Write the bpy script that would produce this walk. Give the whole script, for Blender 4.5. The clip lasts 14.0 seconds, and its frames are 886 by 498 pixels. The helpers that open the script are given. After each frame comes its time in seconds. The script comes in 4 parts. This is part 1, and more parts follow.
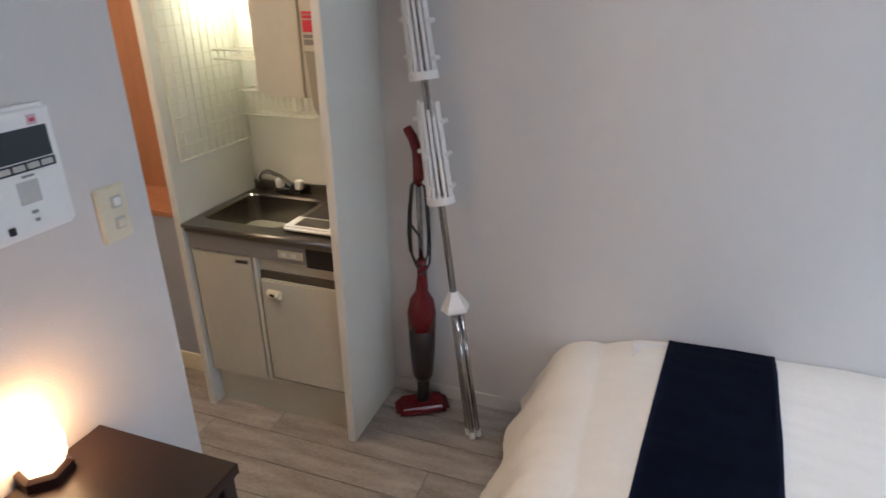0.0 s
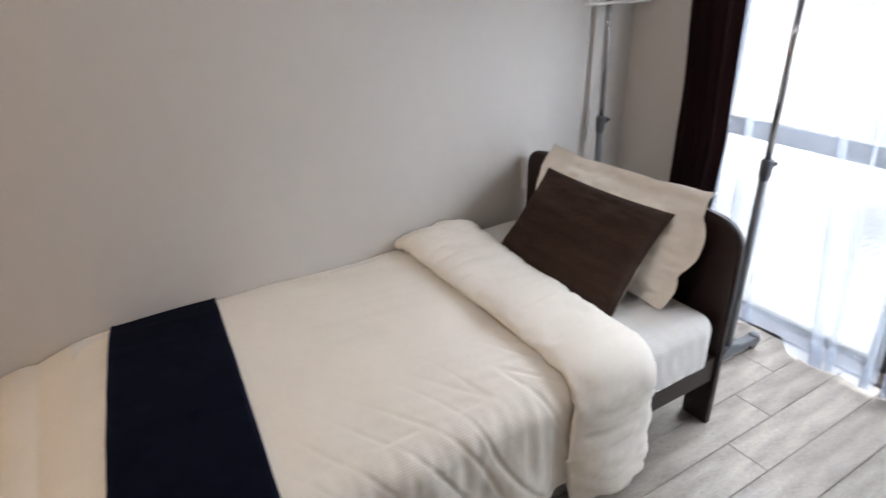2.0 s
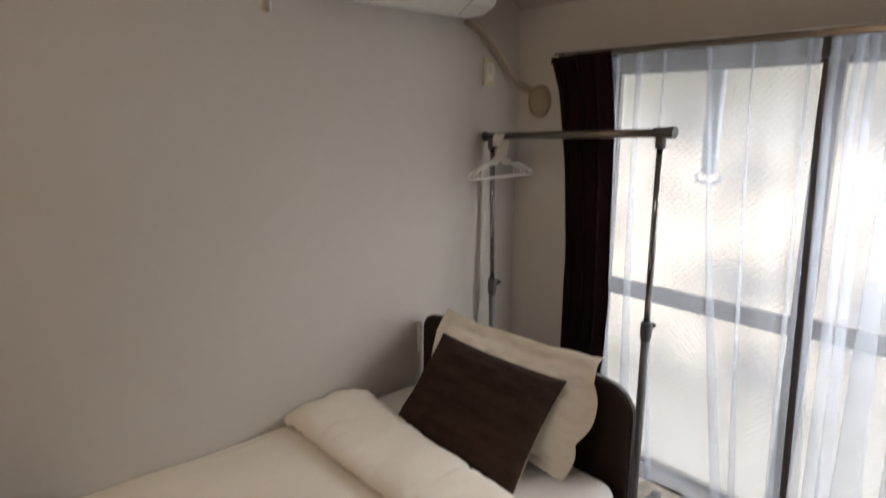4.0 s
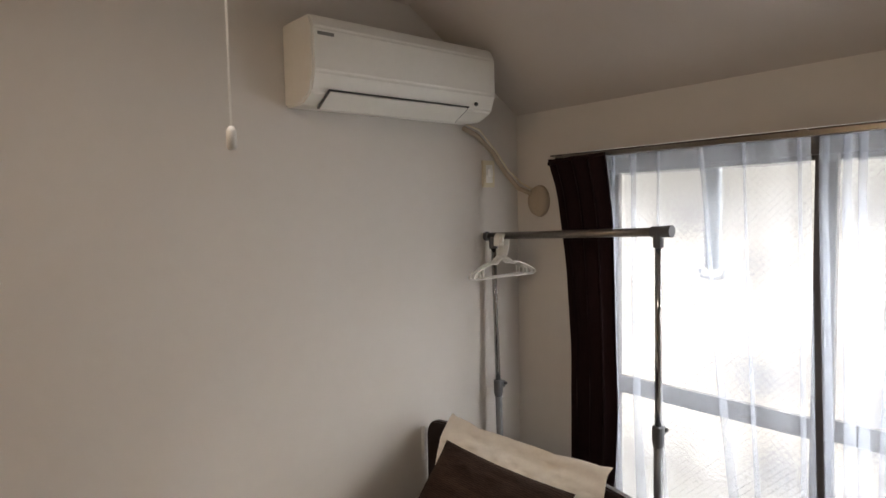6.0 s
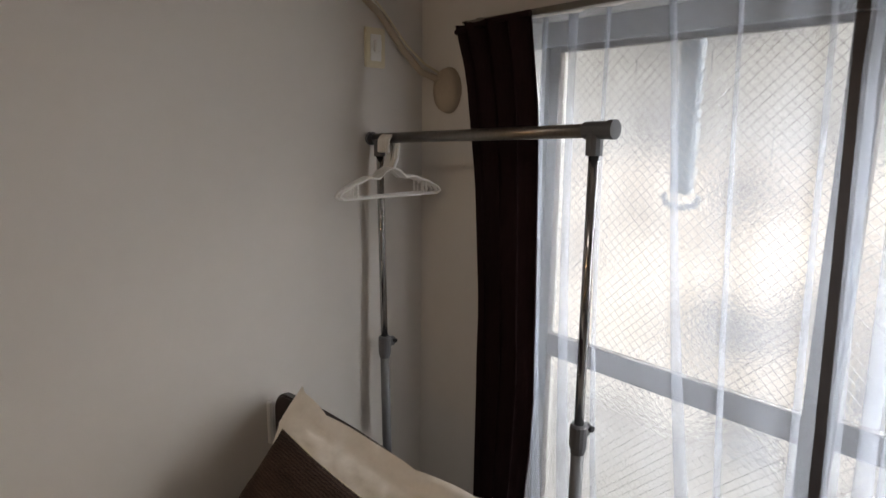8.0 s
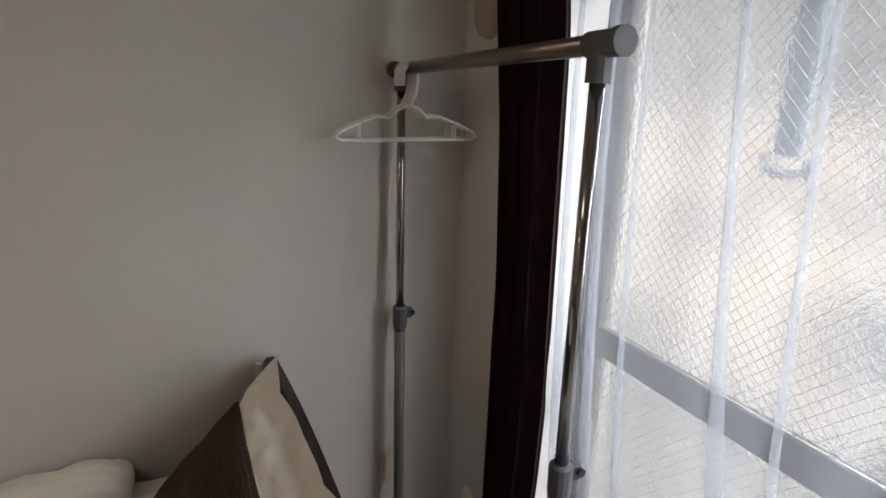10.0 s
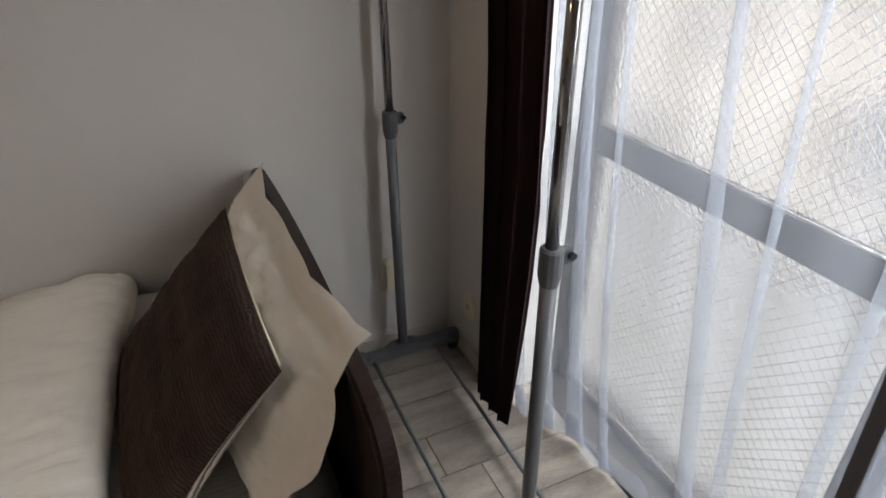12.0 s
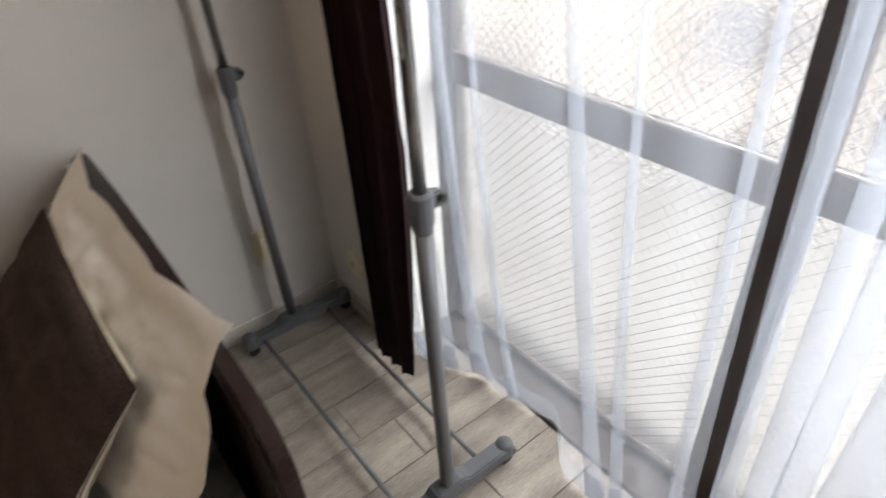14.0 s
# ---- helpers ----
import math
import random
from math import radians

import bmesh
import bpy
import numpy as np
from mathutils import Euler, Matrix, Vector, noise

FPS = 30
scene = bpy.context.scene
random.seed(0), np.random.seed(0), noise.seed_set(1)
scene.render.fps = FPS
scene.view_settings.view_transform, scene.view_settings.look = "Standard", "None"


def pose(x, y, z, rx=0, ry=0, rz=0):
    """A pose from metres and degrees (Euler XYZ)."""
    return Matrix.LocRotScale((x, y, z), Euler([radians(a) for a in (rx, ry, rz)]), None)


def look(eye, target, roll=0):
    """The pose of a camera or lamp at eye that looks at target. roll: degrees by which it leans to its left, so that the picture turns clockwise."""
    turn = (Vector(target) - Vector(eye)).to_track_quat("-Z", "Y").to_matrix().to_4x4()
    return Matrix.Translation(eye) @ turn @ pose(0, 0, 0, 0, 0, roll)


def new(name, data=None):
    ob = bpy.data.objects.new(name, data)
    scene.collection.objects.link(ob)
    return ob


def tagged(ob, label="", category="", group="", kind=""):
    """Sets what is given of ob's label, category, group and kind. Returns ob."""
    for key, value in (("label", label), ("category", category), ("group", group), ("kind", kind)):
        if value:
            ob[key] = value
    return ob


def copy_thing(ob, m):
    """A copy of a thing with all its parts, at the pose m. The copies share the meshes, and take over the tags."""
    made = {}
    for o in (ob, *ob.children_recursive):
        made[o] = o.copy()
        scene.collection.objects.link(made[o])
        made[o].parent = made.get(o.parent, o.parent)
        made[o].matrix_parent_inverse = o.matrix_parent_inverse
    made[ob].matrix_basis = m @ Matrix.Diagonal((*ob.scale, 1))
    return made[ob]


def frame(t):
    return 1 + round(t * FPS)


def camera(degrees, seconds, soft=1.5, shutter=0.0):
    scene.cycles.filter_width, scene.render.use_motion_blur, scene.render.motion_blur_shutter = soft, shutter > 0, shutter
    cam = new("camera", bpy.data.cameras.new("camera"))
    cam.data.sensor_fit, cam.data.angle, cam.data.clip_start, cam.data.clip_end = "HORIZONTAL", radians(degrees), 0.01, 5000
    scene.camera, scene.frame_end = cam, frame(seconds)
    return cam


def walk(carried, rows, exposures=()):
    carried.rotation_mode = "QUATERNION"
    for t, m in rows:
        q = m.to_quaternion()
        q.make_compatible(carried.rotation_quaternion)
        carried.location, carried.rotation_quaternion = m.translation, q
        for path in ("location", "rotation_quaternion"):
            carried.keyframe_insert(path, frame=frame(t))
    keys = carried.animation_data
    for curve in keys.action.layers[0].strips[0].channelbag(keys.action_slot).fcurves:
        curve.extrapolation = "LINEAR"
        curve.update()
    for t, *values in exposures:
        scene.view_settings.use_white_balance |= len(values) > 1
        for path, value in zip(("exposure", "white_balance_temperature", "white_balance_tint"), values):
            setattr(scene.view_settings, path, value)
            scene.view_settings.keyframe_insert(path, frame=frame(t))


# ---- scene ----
cam = camera(72.0, 14.0, 1.5, 0.4)
PATH = [
    (0, (-2.410, -1.983, 1.604), (-3.061, -0.174, 0.761), -0.5),
    (0.5, (-2.420, -1.950, 1.589), (-2.799, -0.090, 0.690), -1.1),
    (1, (-2.405, -1.902, 1.569), (-2.254, -0.020, 0.649), -1.0),
    (1.5, (-2.32, -1.98, 1.535), (-1.69, -0.24, 0.665), -1.6),
    (2, (-2.24, -2.005, 1.511), (-1.298, -0.466, 0.648), -1.2),
    (2.5, (-2.175, -1.986, 1.507), (-1.079, -0.532, 0.678), -0.9),
    (3, (-2.172, -1.993, 1.507), (-1.03, -0.563, 0.702), -1.0),
    (3.5, (-2.188, -2.007, 1.546), (-0.989, -0.551, 0.882), -0.9),
    (4, (-2.176, -1.983, 1.586), (-0.894, -0.506, 1.165), 0.3),
    (4.2, (-2.194, -1.989, 1.609), (-0.883, -0.514, 1.286), 0.0),
    (6.3, (-2.068, -2.007, 1.629), (-0.803, -0.463, 1.501), -1.1),
    (6.5, (-2.02, -1.993, 1.617), (-0.745, -0.461, 1.445), -1.1),
    (7, (-1.834, -1.923, 1.585), (-0.502, -0.46, 1.292), -1.0),
    (7.2, (-1.732, -1.854, 1.575), (-0.362, -0.433, 1.25), -0.2),
    (9.5, (-0.839, -1.588, 1.491), (0.065, 0.124, 0.988), 2.0),
    (10, (-0.793, -1.598, 1.48), (0.022, 0.15, 0.95), 2.1),
    (10.5, (-0.765, -1.594, 1.455), (0.001, 0.161, 0.876), 1.7),
    (11, (-0.76, -1.588, 1.425), (-0.006, 0.117, 0.7), 1.0),
    (11.5, (-0.748, -1.587, 1.406), (-0.022, 0.053, 0.521), 0.3),
    (12, (-0.736, -1.585, 1.369), (-0.028, -0.014, 0.355), -0.3),
    (12.5, (-0.733, -1.587, 1.343), (-0.028, -0.096, 0.212), -0.2),
    (13, (-0.744, -1.588, 1.34), (-0.03, -0.148, 0.15), -0.1),
    (13.5, (-0.743, -1.572, 1.344), (0.01, -0.166, 0.137), -2.1),
    (14, (-0.668, -1.539, 1.337), (0.286, -0.231, 0.162), -3.9),
]
EXPOSURES = ((0, 0.98, 5180, 10), (0.5, 1.26, 5080, 10), (1.0, 1.42, 5750, 9), (1.6, 1.02, 5600, 11), (2.2, 0.38, 6450, 12), (3, 0.0, 6900, 12),
             (3.9, -0.17, 7100, 13), (5.5, 0.06, 7050, 13), (6.5, 0.25, 7050, 13), (7.2, 0.02, 7000, 13), (9.5, -0.52, 6850, 12), (12, -0.52, 6700, 12), (13, -0.34, 6800, 13),
             (14, -0.10, 6950, 13))
walk(cam, [(t, look(eye, target, roll)) for t, eye, target, roll in PATH], EXPOSURES)

# ---- light ----
world = bpy.data.worlds.new("world")
scene.world = world
world.use_nodes = True
wn = world.node_tree.nodes
sky = wn.new("ShaderNodeTexSky")
sky.sky_type = "NISHITA"
sky.sun_disc = False
sky.sun_elevation, sky.sun_rotation = radians(52), radians(250)
sky.air_density, sky.dust_density = 1.0, 2.0
world.node_tree.links.new(sky.outputs[0], wn["Background"].inputs[0])
wn["Background"].inputs[1].default_value = 0.12


def lamp(name, kind, m, power, colour, size=0.1, size_y=None, angle=None):
    data = bpy.data.lights.new(name, kind)
    data.energy, data.color = power, colour
    if kind == "AREA":
        data.size = size
        if size_y:
            data.shape, data.size_y = "RECTANGLE", size_y
    elif kind == "SUN":
        data.angle = radians(angle)
    else:
        data.shadow_soft_size = size
    ob = new(name, data)
    ob.matrix_world = m
    return tagged(ob, kind="structure")


SUN_FROM = Vector((-0.55, -0.30, 0.85))
lamp("sun", "SUN", look(SUN_FROM, (0, 0, 0)), 3.0, (1.0, 0.95, 0.88), angle=0.6)
# sky light that comes in over the balcony
lamp("window_daylight", "AREA", look((1.20, -1.20, 2.55), (-0.9, -0.9, 0.6)), 155, (0.90, 0.95, 1.0), 2.6, 1.2)
lamp("side_daylight", "AREA", look((1.05, -3.4, 1.9), (-1.3, -0.2, 0.7)), 275, (0.92, 0.96, 1.0), 2.0, 2.4)
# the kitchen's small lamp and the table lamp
lamp("kitchen_light", "AREA", look((-3.90, -0.03, 1.655), (-3.86, -0.05, 0.8)), 1.4, (1.0, 0.86, 0.52), 0.16, 0.05)
# unseen ceiling lamp, assumed from the pull cord, added as fill
lamp("ceiling_fill", "AREA", pose(-1.87, -1.24, 2.28), 3.8, (1.0, 0.93, 0.87), 0.42)
lamp("lamp_bulb", "POINT", pose(-3.425, -1.400, 0.84), 0.75, (1.0, 0.42, 0.12), 0.03)
# warm fill added in the hall for floor and wood; no fitting is built
lamp("hall_fill", "POINT", pose(-4.12, -0.78, 2.2), 19.0, (1.0, 0.68, 0.38), 0.08)

# ---- materials ----


def mat(name, colour, rough=0.6, metal=0.0, vary=0.06, scale=6.0, bump=0.0, bump_scale=150.0, tint=None, stretch=(1, 1, 1),
        per_object=0.0, emit=0.0, trans=0.0):
    """A surface with colour that varies at two scales, and fine relief."""
    m = bpy.data.materials.new(name)
    m.use_nodes = True
    n, l = m.node_tree.nodes, m.node_tree.links
    b = n["Principled BSDF"]
    b.inputs["Roughness"].default_value, b.inputs["Metallic"].default_value = rough, metal
    tc, mp = n.new("ShaderNodeTexCoord"), n.new("ShaderNodeMapping")
    mp.inputs["Scale"].default_value = stretch
    l.new(tc.outputs["Object"], mp.inputs[0])
    big, small = n.new("ShaderNodeTexNoise"), n.new("ShaderNodeTexNoise")
    big.inputs["Scale"].default_value, small.inputs["Scale"].default_value = scale, scale * 14
    big.inputs["Detail"].default_value = 4
    for x in (big, small):
        l.new(mp.outputs[0], x.inputs["Vector"])
    mix = n.new("ShaderNodeMix")
    mix.data_type = "FLOAT"
    mix.inputs[0].default_value = 0.35
    l.new(big.outputs["Fac"], mix.inputs[2]), l.new(small.outputs["Fac"], mix.inputs[3])
    ramp = n.new("ShaderNodeValToRGB")
    dark = [max(0.0, c * (1 - vary * 2)) for c in (tint or colour)]
    light = [min(1.0, c * (1 + vary)) for c in colour]
    ramp.color_ramp.elements[0].position, ramp.color_ramp.elements[0].color = 0.3, (*dark, 1)
    ramp.color_ramp.elements[1].position, ramp.color_ramp.elements[1].color = 0.65, (*light, 1)
    l.new(mix.outputs[0], ramp.inputs[0])
    out = ramp.outputs[0]
    if per_object:
        info, hsv, mth = n.new("ShaderNodeObjectInfo"), n.new("ShaderNodeHueSaturation"), n.new("ShaderNodeMath")
        mth.operation = "MULTIPLY_ADD"
        mth.inputs[1].default_value, mth.inputs[2].default_value = per_object, 1 - per_object / 2
        l.new(info.outputs["Random"], mth.inputs[0]), l.new(mth.outputs[0], hsv.inputs["Value"]), l.new(out, hsv.inputs["Color"])
        out = hsv.outputs[0]
    l.new(out, b.inputs["Base Color"])
    if bump:
        bn, tx = n.new("ShaderNodeBump"), n.new("ShaderNodeTexNoise")
        tx.inputs["Scale"].default_value = bump_scale
        l.new(mp.outputs[0], tx.inputs["Vector"]), l.new(tx.outputs["Fac"], bn.inputs["Height"])
        bn.inputs["Strength"].default_value, bn.inputs["Distance"].default_value = bump, 0.004
        l.new(bn.outputs[0], b.inputs["Normal"])
    if emit:
        b.inputs["Emission Color"].default_value, b.inputs["Emission Strength"].default_value = (*colour, 1), emit
    b.inputs["Transmission Weight"].default_value = trans
    return m


def weave(m, freq, strength, axis="X", vary=0.0):
    """Adds ribs of cloth across the given axis, in relief and a little in colour."""
    n, l = m.node_tree.nodes, m.node_tree.links
    w, bn, tc = n.new("ShaderNodeTexWave"), n.new("ShaderNodeBump"), n.new("ShaderNodeTexCoord")
    w.bands_direction = axis if axis != "YZ" else "X"
    w.inputs["Scale"].default_value, w.inputs["Distortion"].default_value = freq, 1.2
    w.inputs["Detail"].default_value, w.inputs["Detail Scale"].default_value = 2, 1.5
    bn.inputs["Strength"].default_value, bn.inputs["Distance"].default_value = strength, 0.003
    if axis == "YZ":
        # ribs that run along x, on top and down the side alike
        sp, ad, cb = n.new("ShaderNodeSeparateXYZ"), n.new("ShaderNodeMath"), n.new("ShaderNodeCombineXYZ")
        l.new(tc.outputs["Object"], sp.inputs[0]), l.new(sp.outputs[1], ad.inputs[0]), l.new(sp.outputs[2], ad.inputs[1])
        l.new(ad.outputs[0], cb.inputs[0]), l.new(sp.outputs[0], cb.inputs[1]), l.new(cb.outputs[0], w.inputs["Vector"])
    else:
        l.new(tc.outputs["Object"], w.inputs["Vector"])
    l.new(w.outputs["Fac"], bn.inputs["Height"])
    b = n["Principled BSDF"]
    if b.inputs["Normal"].links:
        l.new(b.inputs["Normal"].links[0].from_socket, bn.inputs["Normal"])
    l.new(bn.outputs[0], b.inputs["Normal"])
    if vary:
        src = b.inputs["Base Color"].links[0].from_socket
        hsv, mth = n.new("ShaderNodeHueSaturation"), n.new("ShaderNodeMath")
        mth.operation = "MULTIPLY_ADD"
        mth.inputs[1].default_value, mth.inputs[2].default_value = vary, 1 - vary / 2
        l.new(w.outputs["Fac"], mth.inputs[0]), l.new(mth.outputs[0], hsv.inputs["Value"]), l.new(src, hsv.inputs["Color"])
        l.new(hsv.outputs[0], b.inputs["Base Color"])
    return m


def sheer_mat():
    m = bpy.data.materials.new("sheer_voile")
    m.use_nodes = True
    n, l = m.node_tree.nodes, m.node_tree.links
    n.remove(n["Principled BSDF"])
    tr, tl, df, m1, m2 = (n.new("ShaderNodeBsdfTransparent"), n.new("ShaderNodeBsdfTranslucent"), n.new("ShaderNodeBsdfDiffuse"),
                          n.new("ShaderNodeMixShader"), n.new("ShaderNodeMixShader"))
    tl.inputs[0].default_value = df.inputs[0].default_value = (0.60, 0.65, 0.74, 1)
    tc, mp, w = n.new("ShaderNodeTexCoord"), n.new("ShaderNodeMapping"), n.new("ShaderNodeTexNoise")
    mp.inputs["Scale"].default_value = (1, 300, 5)
    w.inputs["Scale"].default_value = 1.0
    l.new(tc.outputs["Object"], mp.inputs[0]), l.new(mp.outputs[0], w.inputs["Vector"])
    rg = n.new("ShaderNodeMapRange")
    rg.inputs["From Min"].default_value, rg.inputs["From Max"].default_value = 0.25, 0.75
    rg.inputs["To Min"].default_value, rg.inputs["To Max"].default_value = 0.320, 0.335
    l.new(w.outputs["Fac"], rg.inputs["Value"])
    m1.inputs[0].default_value = 0.45
    l.new(tl.outputs[0], m1.inputs[1]), l.new(df.outputs[0], m1.inputs[2])
    l.new(rg.outputs[0], m2.inputs[0]), l.new(tr.outputs[0], m2.inputs[1]), l.new(m1.outputs[0], m2.inputs[2])
    l.new(m2.outputs[0], n["Material Output"].inputs[0])
    return m


def frosted_mat():
    """Patterned wired glass: scatters what is behind it."""
    m = bpy.data.materials.new("patterned_wired_glass")
    m.use_nodes = True
    n, l = m.node_tree.nodes, m.node_tree.links
    b = n["Principled BSDF"]
    b.inputs["Base Color"].default_value = (0.96, 0.98, 0.97, 1)
    b.inputs["Roughness"].default_value, b.inputs["Transmission Weight"].default_value, b.inputs["IOR"].default_value = 0.22, 1.0, 1.25
    tc, mp, v, bn = n.new("ShaderNodeTexCoord"), n.new("ShaderNodeMapping"), n.new("ShaderNodeTexNoise"), n.new("ShaderNodeBump")
    v.inputs["Scale"].default_value = 95
    bn.inputs["Strength"].default_value, bn.inputs["Distance"].default_value = 0.7, 0.004
    l.new(tc.outputs["Object"], mp.inputs[0]), l.new(mp.outputs[0], v.inputs["Vector"])
    l.new(v.outputs["Fac"], bn.inputs["Height"]), l.new(bn.outputs[0], b.inputs["Normal"])
    return m


def glow_mat(name, stops, scale, axis="Z"):
    """Glow that stands in for daylight past the balcony, seen only through patterned glass."""
    m = bpy.data.materials.new(name)
    m.use_nodes = True
    n, l = m.node_tree.nodes, m.node_tree.links
    n.remove(n["Principled BSDF"])
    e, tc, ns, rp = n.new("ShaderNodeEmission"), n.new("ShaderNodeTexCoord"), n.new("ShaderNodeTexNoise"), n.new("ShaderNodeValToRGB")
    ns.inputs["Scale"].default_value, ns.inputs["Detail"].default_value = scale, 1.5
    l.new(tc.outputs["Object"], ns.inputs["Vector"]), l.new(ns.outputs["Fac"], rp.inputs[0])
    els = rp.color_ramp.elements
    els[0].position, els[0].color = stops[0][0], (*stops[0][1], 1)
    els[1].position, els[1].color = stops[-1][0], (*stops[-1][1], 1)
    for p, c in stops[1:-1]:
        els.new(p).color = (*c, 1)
    # glow painted dimmer at foot and top; no eave or far wall is built
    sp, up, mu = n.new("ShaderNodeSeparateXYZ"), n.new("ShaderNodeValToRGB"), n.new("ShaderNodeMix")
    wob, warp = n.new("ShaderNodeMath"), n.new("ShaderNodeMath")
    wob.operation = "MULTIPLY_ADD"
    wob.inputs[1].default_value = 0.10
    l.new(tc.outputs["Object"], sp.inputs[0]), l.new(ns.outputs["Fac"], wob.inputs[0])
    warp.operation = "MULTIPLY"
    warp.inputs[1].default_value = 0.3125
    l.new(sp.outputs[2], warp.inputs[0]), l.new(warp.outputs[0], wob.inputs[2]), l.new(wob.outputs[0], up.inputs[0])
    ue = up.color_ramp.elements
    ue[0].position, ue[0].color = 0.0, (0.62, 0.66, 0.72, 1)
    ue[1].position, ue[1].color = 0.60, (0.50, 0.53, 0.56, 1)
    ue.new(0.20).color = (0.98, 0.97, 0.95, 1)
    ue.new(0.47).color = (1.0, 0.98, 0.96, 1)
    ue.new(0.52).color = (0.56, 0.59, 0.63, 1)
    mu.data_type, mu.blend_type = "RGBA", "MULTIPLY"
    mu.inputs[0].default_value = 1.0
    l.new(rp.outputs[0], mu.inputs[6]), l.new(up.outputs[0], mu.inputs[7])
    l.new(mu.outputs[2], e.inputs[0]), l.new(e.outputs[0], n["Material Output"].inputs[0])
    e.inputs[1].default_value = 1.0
    return m


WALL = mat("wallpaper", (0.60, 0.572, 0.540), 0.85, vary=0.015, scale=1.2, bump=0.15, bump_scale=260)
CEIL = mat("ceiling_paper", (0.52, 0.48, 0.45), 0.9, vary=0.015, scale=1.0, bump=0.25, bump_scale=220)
PLANK = mat("grey_washed_plank", (0.335, 0.292, 0.248), 0.40, vary=0.26, scale=4.0, bump=0.25, bump_scale=60, stretch=(0.9, 5, 5), per_object=0.22)
JOINT = mat("plank_joint", (0.06, 0.055, 0.05), 0.8)
BASEB = mat("vinyl_baseboard", (0.62, 0.58, 0.52), 0.5, vary=0.03)
ESPRESSO = mat("espresso_wood", (0.022, 0.0120, 0.0100), 0.36, vary=0.14, scale=8, bump=0.05, stretch=(1, 1, 8))
DUVET = weave(mat("cream_cotton", (0.84, 0.795, 0.715), 0.9, vary=0.02, scale=4, bump=0.5, bump_scale=16), 30, 0.06, "YZ", 0.012)
SHEET = weave(mat("ribbed_sheet", (0.74, 0.72, 0.69), 0.85, vary=0.03, scale=10, bump=0.35, bump_scale=22), 26, 0.18, "YZ", 0.035)
NAVY = weave(mat("navy_knit", (0.007, 0.011, 0.028), 0.95, vary=0.12, scale=20, bump=0.4, bump_scale=300), 90, 0.3, "Y")
BROWN = weave(mat("brown_ribbed_cotton", (0.056, 0.035, 0.027), 0.9, vary=0.25, scale=3, bump=0.5, bump_scale=160, stretch=(1, 8, 8)), 46, 0.5, "Y", 0.55)
for node in BROWN.node_tree.nodes:
    if node.type == "TEX_WAVE":
        node.inputs["Distortion"].default_value, node.inputs["Detail Scale"].default_value, node.inputs["Detail"].default_value = 4.5, 2.2, 3.0
STRIPE = mat("striped_backing", (0.30, 0.25, 0.20), 0.9)
CREAM = mat("cream_pillowcase", (0.84, 0.80, 0.73), 0.85, vary=0.03, scale=5, bump=0.8, bump_scale=18)
STRIPE = weave(STRIPE, 52, 0.3, "X", 1.8)
CURTAIN = mat("dark_brown_curtain", (0.021, 0.0090, 0.0105), 0.85, vary=0.2, scale=12, bump=0.3, bump_scale=300, stretch=(1, 1, 0.1))
ESPRESSO.node_tree.nodes["Principled BSDF"].inputs["Specular IOR Level"].default_value = 0.3
for m in (CURTAIN, BROWN, NAVY, DUVET, SHEET, CREAM):
    m.node_tree.nodes["Principled BSDF"].inputs["Specular IOR Level"].default_value = 0.15
SHEER, GLASS = sheer_mat(), frosted_mat()
BRONZE = mat("bronze_aluminium", (0.055, 0.042, 0.035), 0.45, 0.3, vary=0.05)
CHROME = mat("chrome", (0.36, 0.355, 0.35), 0.09, 1.0, vary=0.03)
STEEL = mat("brushed_steel", (0.22, 0.20, 0.18), 0.3, 1.0, vary=0.08, scale=12, stretch=(0.2, 8, 1))
GREYPL = mat("grey_plastic", (0.10, 0.105, 0.115), 0.5, vary=0.05)
GREYTUBE = mat("grey_painted_tube", (0.15, 0.155, 0.165), 0.38, 0.2, vary=0.04)
WHITEPL = mat("white_plastic", (0.78, 0.77, 0.74), 0.4, vary=0.02)
ACWHITE = mat("air_conditioner_white", (0.76, 0.75, 0.71), 0.35, vary=0.02, scale=3)
IVORY = mat("ivory_plastic", (0.66, 0.60, 0.44), 0.45, vary=0.04)
BLACK = mat("black_plastic", (0.012, 0.012, 0.014), 0.35, vary=0.1)
RED = mat("red_gloss_plastic", (0.135, 0.007, 0.011), 0.22, vary=0.08, scale=9)
SMOKE = mat("smoky_bin", (0.016, 0.012, 0.014), 0.28, vary=0.15)
CABINET = mat("cream_cabinet", (0.46, 0.44, 0.36), 0.45, vary=0.03, scale=3)
PANELW = mat("pale_panel", (0.60, 0.59, 0.525), 0.5, vary=0.02, scale=2)
COUNTFR = mat("grey_front", (0.26, 0.25, 0.235), 0.45, vary=0.04)
ORANGE = mat("orange_wood", (0.38, 0.17, 0.075), 0.45, vary=0.10, scale=3, stretch=(6, 6, 0.6))
HALLGREY = mat("hall_grey", (0.34, 0.36, 0.42), 0.6, vary=0.04)
GREYLIGHT = mat("pale_grey_metal", (0.30, 0.34, 0.40), 0.5)
CREAMWIRE = mat("cream_coated_wire", (0.52, 0.50, 0.40), 0.4)
WIRE = mat("window_wire", (0.32, 0.31, 0.30), 0.5, 0.3)
LINE = mat("dark_line", (0.03, 0.03, 0.03), 0.6)
SCREEN = mat("lcd_screen", (0.03, 0.04, 0.05), 0.15, vary=0.05)
PIPEW = mat("pipe_tape", (0.40, 0.33, 0.25), 0.6, vary=0.05)
GRIPG = mat("warm_grey_grip", (0.30, 0.28, 0.23), 0.5)
